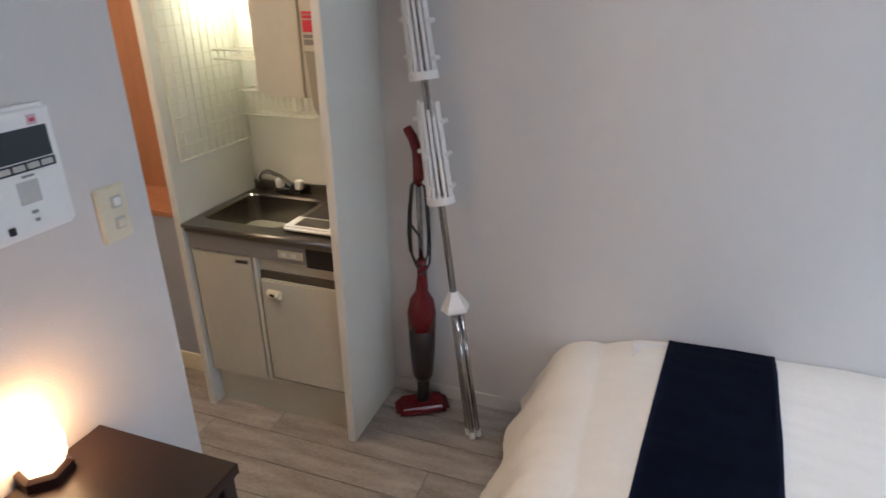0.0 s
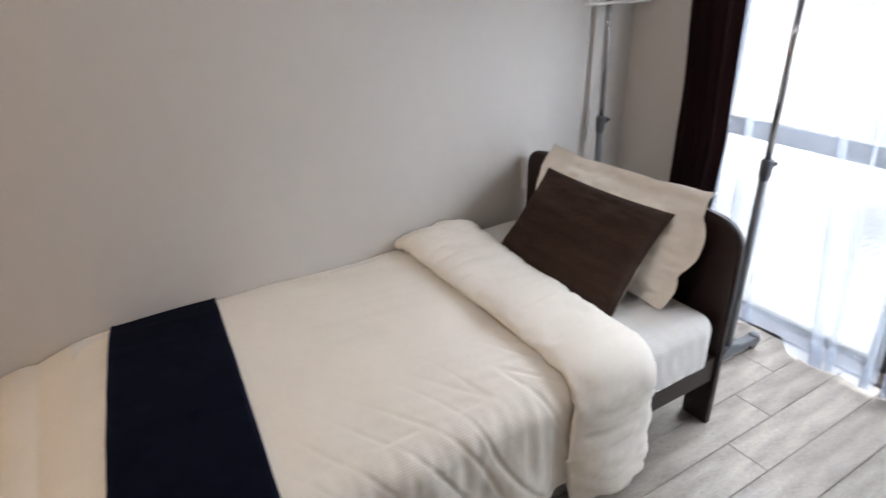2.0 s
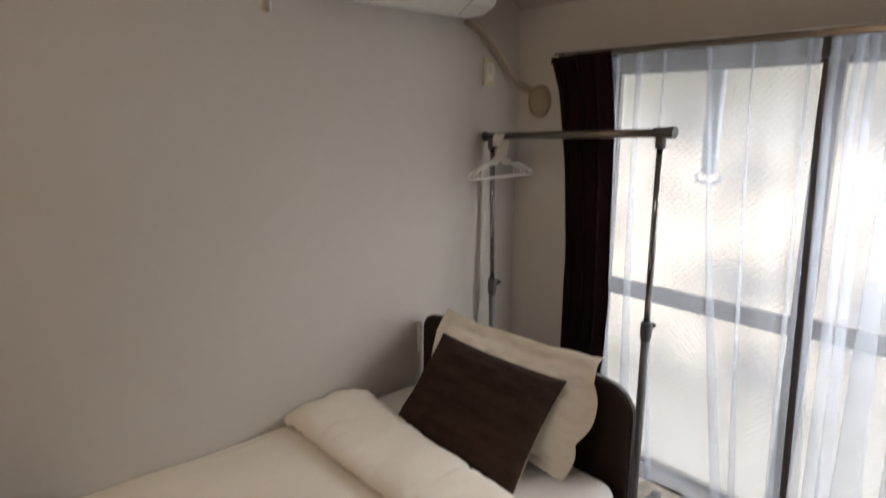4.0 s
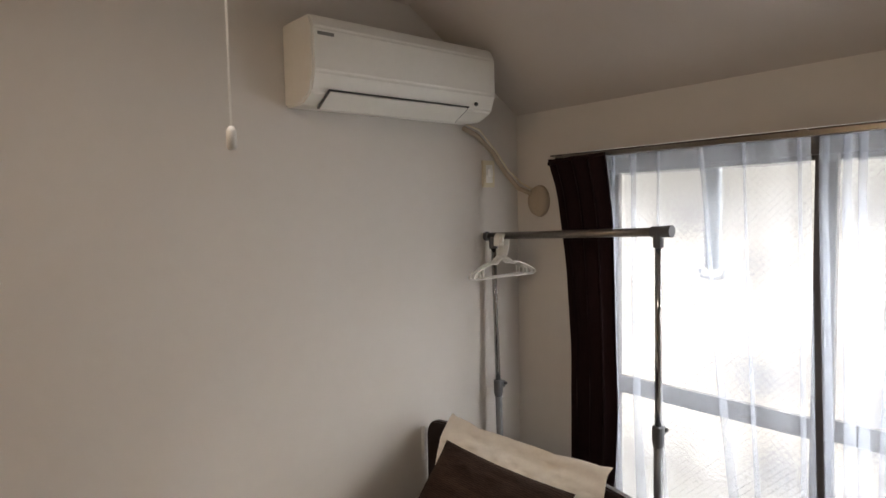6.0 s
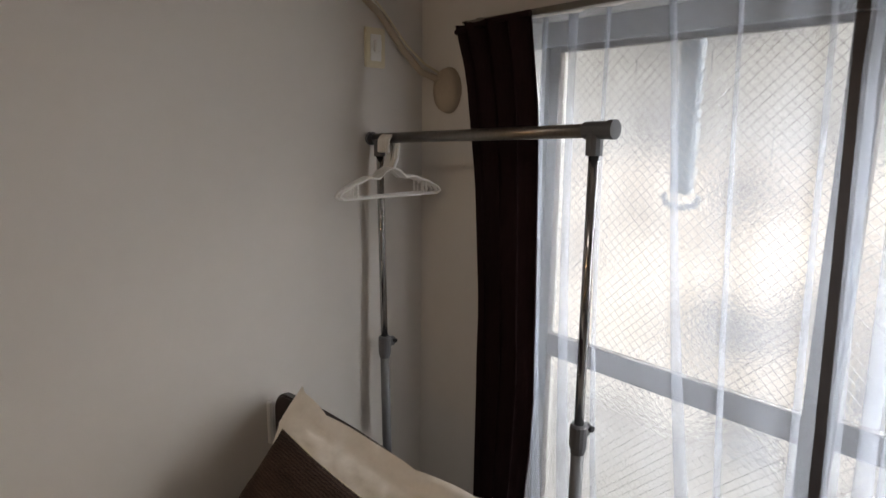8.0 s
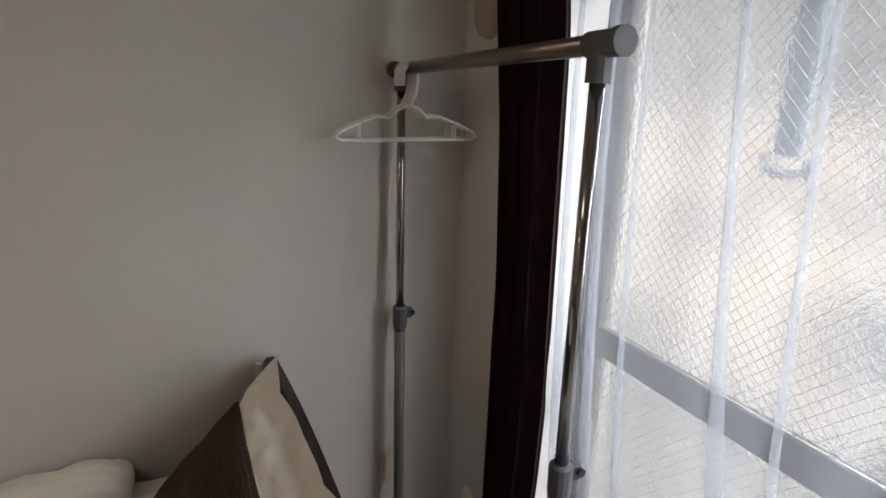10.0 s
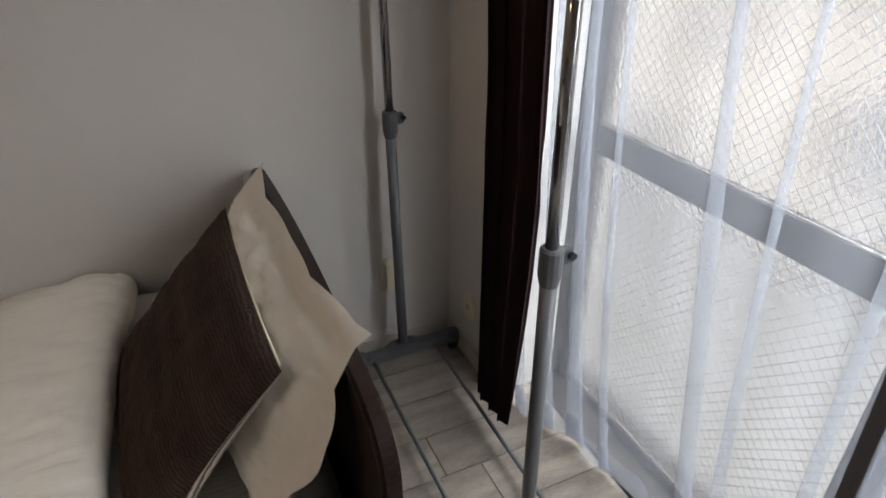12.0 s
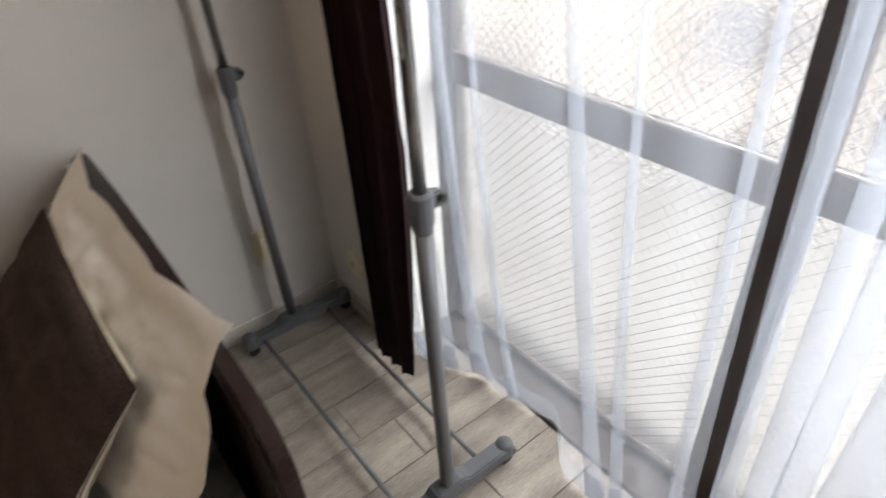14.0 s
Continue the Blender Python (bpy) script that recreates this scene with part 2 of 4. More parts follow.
PALEKEY = mat("pale_grey_key", (0.46, 0.45, 0.42), 0.5)
PALEPINK = mat("pale_pink_mark", (0.60, 0.42, 0.46), 0.5)
REDLAB = mat("red_label", (0.45, 0.02, 0.04), 0.5)
GREYLAB = mat("grey_print", (0.20, 0.20, 0.19), 0.6)
LAMPGLOW = mat("added_lamp_glow", (1.0, 0.95, 0.88), 0.6, emit=2.0)
GLOW = mat("lamp_shade_glow", (1.0, 0.55, 0.22), 0.8, emit=9.0)
TUBE = mat("kitchen_tube_glow", (1.0, 0.85, 0.55), 0.8, emit=5.0)
OUTSIDE = glow_mat("daylight_glow_sheet", [(0.34, (0.46, 0.50, 0.56)), (0.46, (0.88, 0.81, 0.73)), (0.62, (1.60, 1.49, 1.34))], 2.1)

# ---- mesh helpers ----


def part(name, bm, material, parent=None, label="", smooth=False, kind=""):
    me = bpy.data.meshes.new(name)
    bmesh.ops.recalc_face_normals(bm, faces=bm.faces)
    bm.to_mesh(me)
    bm.free()
    if material:
        me.materials.append(material)
    if smooth:
        for p in me.polygons:
            p.use_smooth = True
    ob = new(name, me)
    ob.parent = parent
    return tagged(ob, label, kind=kind)


def thing(name, label, category, at=(0, 0, 0), group=""):
    ob = new(name)
    ob.location = at
    ob.empty_display_size = 0.05
    return tagged(ob, label, category, group)


def box(x0, x1, y0, y1, z0, z1, bevel=0.0, bm=None, segments=2):
    bm = bm or bmesh.new()
    r = bmesh.ops.create_cube(bm, size=1, matrix=Matrix.Translation(((x0 + x1) / 2, (y0 + y1) / 2, (z0 + z1) / 2))
                              @ Matrix.Diagonal((abs(x1 - x0), abs(y1 - y0), abs(z1 - z0), 1)))
    if bevel:
        edges = list({e for v in r["verts"] for e in v.link_edges})
        bmesh.ops.bevel(bm, geom=edges, offset=bevel, segments=segments, affect="EDGES")
    return bm


def tube(points, radius, bm=None, sides=10, caps=True):
    """A round tube along a list of points; radius may be a list."""
    bm = bm or bmesh.new()
    pts = [Vector(p) for p in points]
    rad = radius if isinstance(radius, (list, tuple)) else [radius] * len(pts)
    rings, ref = [], None
    for i, p in enumerate(pts):
        d = (pts[min(i + 1, len(pts) - 1)] - pts[max(i - 1, 0)]).normalized()
        if ref is None:
            ref = d.orthogonal().normalized()
        ref = (ref - d * ref.dot(d)).normalized()
        side = d.cross(ref)
        rings.append([bm.verts.new(p + (ref * math.cos(a) + side * math.sin(a)) * rad[i]) for a in [2 * math.pi * k / sides for k in range(sides)]])
    for a, b in zip(rings, rings[1:]):
        for k in range(sides):
            bm.faces.new((a[k], a[(k + 1) % sides], b[(k + 1) % sides], b[k]))
    if caps:
        bm.faces.new(rings[0][::-1]), bm.faces.new(rings[-1])
    return bm


def grid(f, nu, nv, bm=None):
    """A sheet of nu by nv cells; f(u, v) gives the place, u and v from 0 to 1."""
    bm = bm or bmesh.new()
    vs = [[bm.verts.new(f(i / nu, j / nv)) for j in range(nv + 1)] for i in range(nu + 1)]
    for i in range(nu):
        for j in range(nv):
            bm.faces.new((vs[i][j], vs[i + 1][j], vs[i + 1][j + 1], vs[i][j + 1]))
    return bm


def prism(outline, depth, axis="x", at=0.0, bevel=0.0):
    """An outline of (a, b) pairs, thickened by depth along an axis from at."""
    bm = bmesh.new()

    def put(a, b, c):
        return {"x": (c, a, b), "y": (a, c, b), "z": (a, b, c)}[axis]
    lo = [bm.verts.new(put(a, b, at)) for a, b in outline]
    hi = [bm.verts.new(put(a, b, at + depth)) for a, b in outline]
    bm.faces.new(lo), bm.faces.new(hi[::-1])
    for i in range(len(lo)):
        j = (i + 1) % len(lo)
        bm.faces.new((lo[i], hi[i], hi[j], lo[j]))
    bmesh.ops.recalc_face_normals(bm, faces=bm.faces)
    if bevel:
        bmesh.ops.bevel(bm, geom=list(bm.edges), offset=bevel, segments=2, affect="EDGES")
    return bm


def solid(name, bm, material, label=""):
    return tagged(part(name, bm, material), label, kind="structure")


# ---- the room: walls, floor, ceiling ----
ROOM_Y0, ROOM_X0, CEIL_Z = -3.0, -3.46, 2.45
WIN_Y0, WIN_Y1, WIN_TOP = -2.25, -0.345, 1.862
OUT = 0.34  # outer face of the window wall
slab = box(-5.6, OUT, ROOM_Y0 - 0.1, 0.3, -0.12, -0.011)
floor_ob = solid("floor", slab, JOINT, "grey-washed wood-look plank floor")
solid("wall_north", box(-3.39, OUT, 0.0, 0.12, 0, 2.6), WALL, "off-white textured wallpaper wall behind the bed")
wb = box(0.0, OUT, WIN_Y1, 0.0, 0, 2.6)
box(0.0, OUT, ROOM_Y0, WIN_Y0, 0, 2.6, bm=wb)
box(0.0, OUT, WIN_Y0, WIN_Y1, WIN_TOP, 2.6, bm=wb)
solid("wall_east", wb, WALL, "off-white wall round the sliding window")
solid("wall_south", box(-3.56, OUT, ROOM_Y0 - 0.12, ROOM_Y0, 0, 2.6), WALL, "plain off-white wall")
solid("wall_west", box(ROOM_X0 - 0.10, ROOM_X0, ROOM_Y0, -0.99, 0, 2.6, 0.004), WALL, "off-white wall that carries the switch and the intercom")
solid("wall_kitchen_back", box(-5.6, -3.39, 0.10, 0.2, 0, 2.6), PANELW, "pale panel wall behind the sink")
solid("wall_hall_end", box(-5.6, -5.5, -3.1, 0.1, 0, 2.6), WALL, "plain hall wall")
solid("wall_hall_south", box(-5.5, -3.56, -1.75, -1.65, 0, 2.6), WALL, "plain hall wall")
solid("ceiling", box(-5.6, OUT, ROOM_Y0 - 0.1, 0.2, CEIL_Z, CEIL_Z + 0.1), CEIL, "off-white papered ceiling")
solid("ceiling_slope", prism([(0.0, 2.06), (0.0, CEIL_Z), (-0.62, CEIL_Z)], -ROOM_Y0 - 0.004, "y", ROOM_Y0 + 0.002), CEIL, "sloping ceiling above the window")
solid("baseboard_north", box(-3.349, -0.0, -0.009, 0.0, 0, 0.062, 0.002), BASEB)
solid("baseboard_east", box(-0.009, 0.0, WIN_Y1, -0.01, 0, 0.062, 0.002), BASEB)
solid("baseboard_west", box(ROOM_X0, ROOM_X0 + 0.009, ROOM_Y0, -0.99, 0, 0.062, 0.002), BASEB)
solid("partition_panel", box(-3.379, -3.349, -0.375, 0.10, 0, CEIL_Z, 0.002), PANELW, "pale laminate side panel of the kitchenette")

# ---- outside ----
solid("balcony_floor", box(OUT, 1.6, -4, 2, -0.15, -0.03), mat("balcony_concrete", (0.34, 0.325, 0.305), 0.9, vary=0.1, scale=3), "pale concrete balcony")
bk = thing("balcony_bracket", "pale grey drying-pole bracket hanging over the balcony", "bracket", (0.34, -0.775, 1.33))
part("arm", box(-0.012, 0.012, -0.032, 0.032, 0.03, 0.95, 0.006), GREYLIGHT, bk)
part("hook", tube([(0, -0.052, 0.030), (0, -0.045, 0.0), (0, 0.0, -0.008), (0, 0.045, 0.0), (0, 0.052, 0.030)], 0.009), GREYLIGHT, bk)
part("rod", tube([(0, 0, 0.94), (0.6, 0, 1.25), (1.27, 0, 1.3)], 0.014), GREYLIGHT, bk)
solid("backdrop", box(1.6, 1.62, -5.5, 3.5, -0.03, 3.2), OUTSIDE, "glowing sheet that stands in for daylight beyond the balcony")

# ---- window ----
win = tagged(new("window_1"), "wide sliding window with dark bronze frame and patterned wired glass", kind="structure")
win.location = (0.12, -1.3, 0)


def wpart(name, bm, material, label=""):
    bmesh.ops.translate(bm, verts=bm.verts, vec=(-0.12, 1.3, 0))
    return part(name, bm, material, win, label)


fr = box(0.20, 0.31, WIN_Y1 - 0.012, WIN_Y1, 0.0, WIN_TOP, 0.002)
box(0.20, 0.31, WIN_Y0, WIN_Y0 + 0.035, 0.0, WIN_TOP, 0.002, bm=fr)
box(0.20, 0.31, WIN_Y0, WIN_Y1, WIN_TOP - 0.07, WIN_TOP, 0.002, bm=fr)
wpart("window_frame", fr, BRONZE)
wpart("window_sill", box(0.135, 0.225, WIN_Y0, WIN_Y1, -0.01, 0.012, 0.002), BRONZE, "bronze sill track")
wpart("outer_track", box(0.226, 0.31, WIN_Y0, WIN_Y1, -0.012, 0.010, 0.002), BRONZE, "bronze outer track")
MID = -1.225
for y0, y1, x in ((MID - 0.035, WIN_Y1 - 0.014, 0.23), (WIN_Y0 + 0.035, MID + 0.035, 0.265)):
    s = box(x, x + 0.03, y0, y0 + 0.07, 0.012, 1.815, 0.002)
    box(x, x + 0.03, y1 - 0.04, y1, 0.012, 1.815, 0.002, bm=s)
    box(x, x + 0.03, y0 + 0.07, y1 - 0.04, 0.012, 0.040, 0.002, bm=s)
    box(x, x + 0.03, y0 + 0.07, y1 - 0.04, 1.775, 1.815, 0.002, bm=s)
    box(x, x + 0.03, y0 + 0.07, y1 - 0.04, 0.787, 0.863, 0.002, bm=s)
    wpart("sash", s, BRONZE)
    for z0, z1 in ((0.040, 0.787), (0.863, 1.775)):
        g = wpart("pane", box(x + 0.012, x + 0.018, y0 + 0.07, y1 - 0.04, z0, z1), GLASS, "patterned wired glass pane")
        g.visible_shadow = False
        wires = bmesh.new()
        ya, yb, step, h = y0 + 0.07, y1 - 0.04, 0.030, z1 - z0
        for k in range(int((yb - ya + 2 * h) / step)):
            a = ya - h + k * step
            for sgn in (1, -1):
                c0, c1 = (max(0.0, ya - a), min(h, yb - a)) if sgn == 1 else (max(0.0, a - yb), min(h, a - ya))
                if c1 - c0 > 0.004:
                    tube([Vector((x + 0.0105, a + sgn * c, z0 + c)) for c in (c0, c1)], 0.0008, wires, 3, False)
        tagged(wpart("wire_mesh", wires, WIRE, "fine wire mesh in the glass"), kind="stuff")
solid("window_reveal", box(0.001, 0.198, WIN_Y1 - 0.012, WIN_Y1 - 0.0005, 0.006, WIN_TOP - 0.001, 0.001), WHITEPL)

# ---- curtain rail and curtains ----
rail = thing("curtain_rail", "slim silver curtain rail on the wall above the window", "curtain rail", (-0.05, -1.3, 1.84))
part("track", box(-0.012, 0.012, -0.98, 1.02, -0.008, 0.008, 0.002), STEEL, rail)
for y in (-0.9, 0.05, 0.98):
    part("bracket", box(0.0, 0.05, y - 0.012, y + 0.012, -0.004, 0.014, 0.002), STEEL, rail)
solid("rail_board", box(-0.022, 0.0, -2.32, -0.22, 1.852, 1.858, 0.001), BRONZE)


def sheer(y0, y1, folds, seed, label, lean):
    """A hanging voile, nearly flat between sharp folds where it lies three layers thick."""
    mid = (y0 + y1) / 2
    cur = thing("sheer_curtain", label, "curtain", (-0.02, mid, 0.014), "sheer curtains")
    segs = []

    def section(v, z0):
        """The line of the cloth at a height, as (x, y) pairs."""
        out, x, y = [], 0.0, y0
        for c, w, tilt in folds:
            ww = w * (0.75 + 1.6 * (1 - v) ** 2)
            cc = c + tilt * (1 - v)
            for k in range(10):
                out.append((0.0, y + (cc + ww - y) * k / 10))
            for k in range(6):
                out.append((0.007 * k / 6, cc + ww - 2 * ww * k / 6))
            for k in range(4):
                out.append((0.007 + 0.006 * k / 4, cc - ww + 2 * ww * k / 4))
            y = cc + ww
        for k in range(13):
            out.append((0.0, y + (y1 - y) * k / 12))
        n = len(out)
        res = []
        for i, (dx, yy) in enumerate(out):
            wave = 0.012 * math.sin(yy * 23 + seed) * (0.35 + 0.8 * (1 - v)) + 0.006 * math.sin(yy * 47 + seed * 2)
            pinch = 0.006 * math.sin(yy * 60 + seed) * max(0.0, v - 0.9) * 10
            reach = float(np.interp(yy, (-1.6, -1.3, -1.1, -0.98, -0.87, -0.75, -0.62, -0.47), (0.125, 0.085, 0.070, 0.085, 0.155, 0.150, 0.105, 0.06)))
            sag = reach * (1 - v) ** 2.4
            hem = (0.012 * math.sin(yy * 11 + seed) + 0.009 * math.sin(yy * 29)) * (1 - v)
            # the edges at the gap lean apart from the plumb line towards the top
            yy += lean(v) * max(0.0, 1 - abs(yy + 1.31) / 0.35)
            res.append(Vector((dx + wave + pinch + sag, yy - mid, 0.35 * hem - 0.004 * (1 - v) + 1.818 * v)))
        return res

    def strip(name, v0, v1, rows, dx, label):
        bm, prev = bmesh.new(), None
        for r in range(rows + 1):
            v = v0 + (v1 - v0) * r / rows
            line = [bm.verts.new(p + Vector((dx, 0, 0))) for p in section(v, 0)]
            if prev:
                for i in range(len(line) - 1):
                    bm.faces.new((prev[i], prev[i + 1], line[i + 1], line[i]))
            prev = line
        part(name, bm, SHEER, cur, label, smooth=True)
    strip("voile", 0.0, 1.0, 30, 0.0, "white translucent voile")
    strip("heading_tape", 0.955, 1.0, 3, -0.004, "gathered white heading tape")
    strip("hem", 0.0, 0.055, 2, -0.003, "double-folded hem")
    return cur


sheer(-1.298, -0.34, [(-1.262, 0.006, 0.0), (-1.070, 0.005, -0.06), (-0.905, 0.011, -0.18), (-0.742, 0.004, 0.0), (-0.63, 0.013, 0.0), (-0.545, 0.008, 0.0), (-0.45, 0.008, 0.0)], 3,
      "white translucent sheer curtain hanging before the frosted window", lambda v: 0.036 * v * v)
sheer(-2.22, -1.320, [(-2.10, 0.014, 0.0), (-1.98, 0.020, 0.0), (-1.84, 0.014, 0.0), (-1.72, 0.022, 0.02), (-1.60, 0.012, 0.0), (-1.50, 0.024, 0.01), (-1.425, 0.014, 0.0),
                      (-1.385, 0.014, 0.0), (-1.334, 0.008, 0.0)], 8, "white translucent sheer curtain gathered in many soft folds", lambda v: 0.038 * v * v - 0.010 * max(0.0, v - 0.9) * 10)
drape = thing("blackout_curtain", "dark brown blackout curtain gathered at the end of the rail", "curtain", (-0.085, -0.39, 0.04))


def drape_f(u, v):
    a = u * 2 * math.pi * 3.5
    left = float(np.interp(v, (0, 0.55, 0.75, 0.92, 1), (0.022, 0.012, 0.035, 0.080, 0.130)))
    right = float(np.interp(v, (0, 0.30, 0.46, 0.475, 0.85, 1), (-0.158, -0.208, -0.222, -0.214, -0.200, -0.165)))
    y = left + (right - left) * u - 0.008 * math.sin(2 * a)
    x = 0.024 * math.sin(a) * (0.45 + 0.55 * min(1.0, v / 0.2)) + 0.01 * (1 - v)
    if abs(v - 0.45) < 0.02:
        x *= 0.8
    return Vector((x, y, 0.02 * u * (1 - v) + 1.785 * v + 0.01))


bm = grid(drape_f, 84, 30)
part("cloth", bm, CURTAIN, drape, smooth=True)
part("heading", tube([(0, 0.125, 1.775), (0, 0.0, 1.79), (0, -0.16, 1.795)], [0.008, 0.009, 0.008]), CURTAIN, drape, "stitched heading band")

# ---- bed ----
bed = thing("bed", "single bed with dark espresso headboard and slatted-side frame against the wall", "bed", (-1.6, -0.52, 0))


def at_bed(bm):
    bmesh.ops.translate(bm, verts=bm.verts, vec=(1.6, 0.52, 0))
    return bm


HB0, HB1 = -0.588, -0.558
arc = []
for k in range(9):
    a = math.pi / 2 * k / 8
    arc.append((-0.955 - 0.10 * math.cos(a), 0.665 + 0.10 * math.sin(a)))
for k in range(1, 12):
    t = k / 12
    arc.append((-0.955 + 0.86 * t, 0.765 + 0.030 * math.sin(math.pi * t)))
for k in range(9):
    a = math.pi / 2 * k / 8
    arc.append((-0.095 + 0.075 * math.sin(a), 0.690 + 0.075 * math.cos(a)))
outline = [(-1.055, 0.20)] + arc + [(-0.02, 0.20)]
part("headboard", at_bed(prism(outline, HB1 - HB0, "x", HB0, 0.006)), ESPRESSO, bed, "dark espresso headboard with rounded corners")
for y0, y1 in ((-1.055, -0.955), (-0.12, -0.02)):
    part("leg", at_bed(box(HB0 + 0.001, HB1 - 0.001, y0, y1, 0.0, 0.21, 0.004)), ESPRESSO, bed)
    part("leg", at_bed(box(-2.53, -2.49, y0, y1, 0.0, 0.38, 0.004)), ESPRESSO, bed)
for y0, y1 in ((-1.045, -1.02), (-0.055, -0.03)):
    part("side_rail", at_bed(box(-2.49, HB0, y0, y1, 0.185, 0.285, 0.003)), ESPRESSO, bed)
part("footboard", at_bed(box(-2.52, -2.498, -0.95, -0.12, 0.18, 0.38, 0.004)), ESPRESSO, bed)
part("slats", at_bed(box(-2.49, HB0, -1.02, -0.055, 0.235, 0.255)), ESPRESSO, bed, "slatted bed base")

# narrow white strip in the gap between headboard and wall
part("white_edge_strip", at_bed(box(-0.606, -0.590, -0.018, -0.003, 0.58, 0.722, 0.004)), WHITEPL, bed, "white strip between the headboard's end and the wall")

mattress = thing("mattress", "mattress in a white ribbed sheet, resting on the bed frame", "mattress", (-1.6, -0.52, 0.255))
part("core", box(-0.86, 0.985, -0.505, 0.46, 0.007, 0.16, 0.03), SHEET, mattress, "mattress body")


def sheet_f(u, v):
    """The fitted sheet over the mattress's top, its front and its head end."""
    x, y = -2.40 + 1.94 * u, -0.045 - 1.19 * v
    dx, dy, r = max(0.0, x + 0.665), max(0.0, -0.985 - y), 0.062
    d = max(dx, dy)
    n = noise.noise(Vector((x * 9, y * 9, 1))) * 0.004 + noise.noise(Vector((x * 30, y * 22, 3))) * 0.0022
    if d <= 0:
        return Vector((x + 1.6, y + 0.52, 0.197 + n))
    a = min(d / r, math.pi / 2)
    out, down = r * math.sin(a), r - r * math.cos(a) + max(0.0, d - r * math.pi / 2)
    h = math.hypot(dx, dy)
    w = 0.003 * noise.noise(Vector((x * 34 + y * 8, y * 12, 5))) * min(1, down / 0.05)
    down = min(down, 0.185)
    return Vector((min(x, -0.665) + dx / h * (out + w) + 1.6, max(y, -0.985) - dy / h * (out + w) + 0.52, 0.197 + n - down))


part("sheet", grid(sheet_f, 150, 96), SHEET, mattress, "white ribbed fitted sheet", smooth=True)

TOP = 0.465


def fold(d, r):
    if d <= 0:
        return d, 0.0
    if d < r * math.pi / 2:
        return r * math.sin(d / r), -(r - r * math.cos(d / r))
    return r, -(r + d - r * math.pi / 2)


def cloth_point(x, y, lift=0.0, ripple=1.0):
    """A point of cloth laid over the bed: x and y run on over the foot (x < -2.56) and the front (y < -0.99) and fold down."""
    ex, ey = -2.50, -0.985
    dx, dy = max(0.0, ex - x), max(0.0, ey - y)
    d = max(dx, dy)
    r = 0.075
    foot = max(0.0, min(1.0, (-2.26 - x) / 0.24))
    crown = -0.052 * foot * foot + 0.018 * math.sin(math.pi * min(1, max(0, -y / 1.0))) - 0.022 * math.exp(-(y / 0.08) ** 2)
    n1 = noise.noise(Vector((x * 2.2, y * 4.5, 1.3)))
    n2 = noise.noise(Vector((x * 6 + y * 2, y * 9, 4.7)))
    n3 = noise.noise(Vector((x * 2.5, y * 26 + x * 4, 9.1)))
    # long creases that gather towards the front edge
    q = noise.noise(Vector((x * 9 + y * 5, y * 2.2, 12.0)))
    near = max(0.0, min(1.0, (-y - 0.70) / 0.3)) * ripple
    crease = -0.0048 * near * math.exp(-(q / 0.055) ** 2) + 0.004 * near * q
    if d <= 0:
        return Vector((x, y, crease + TOP + lift + crown + ripple * (0.008 * n1 + 0.004 * n2 + 0.0022 * n3)))
    r += 0.045 * dx / (dx + dy + 1e-6)
    out, down = fold(d, r)
    h = math.hypot(dx, dy)
    ux, uy = dx / h, dy / h
    along = x if dy >= dx else y
    drop = min(1.15, -down / 0.38)
    wave = ripple * drop * (0.016 * math.sin(along * 21 + 2 * n1) + 0.010 * noise.noise(Vector((along * 13, down * 3, 2))))
    wave += ripple * 0.006 * noise.noise(Vector((along * 30, down * 12, 7)))
    flare = 0.03 + 0.15 * max(0.0, dx - dy) / d
    out += wave + crease * 1.4 + flare * drop + lift
    return Vector((max(x, ex) - ux * out, max(y, ey) - uy * out, TOP + lift * (1 - 0.6 * min(1, d / r)) + crown * (1 - 0.4 * min(1, d / 0.12)) + down + 0.008 * n1))


duvet = thing("duvet", "cream cotton duvet spread over the bed and hanging down its front", "duvet", (-1.7, -0.55, TOP))


def at_duvet(p):
    return p - Vector((-1.7, -0.55, TOP))


bm = grid(lambda u, v: at_duvet(cloth_point(-2.93 + 1.75 * u, -0.004 - 1.37 * v)), 250, 170)
part("cover", bm, DUVET, duvet, "cream cotton cover with soft creases", smooth=True)


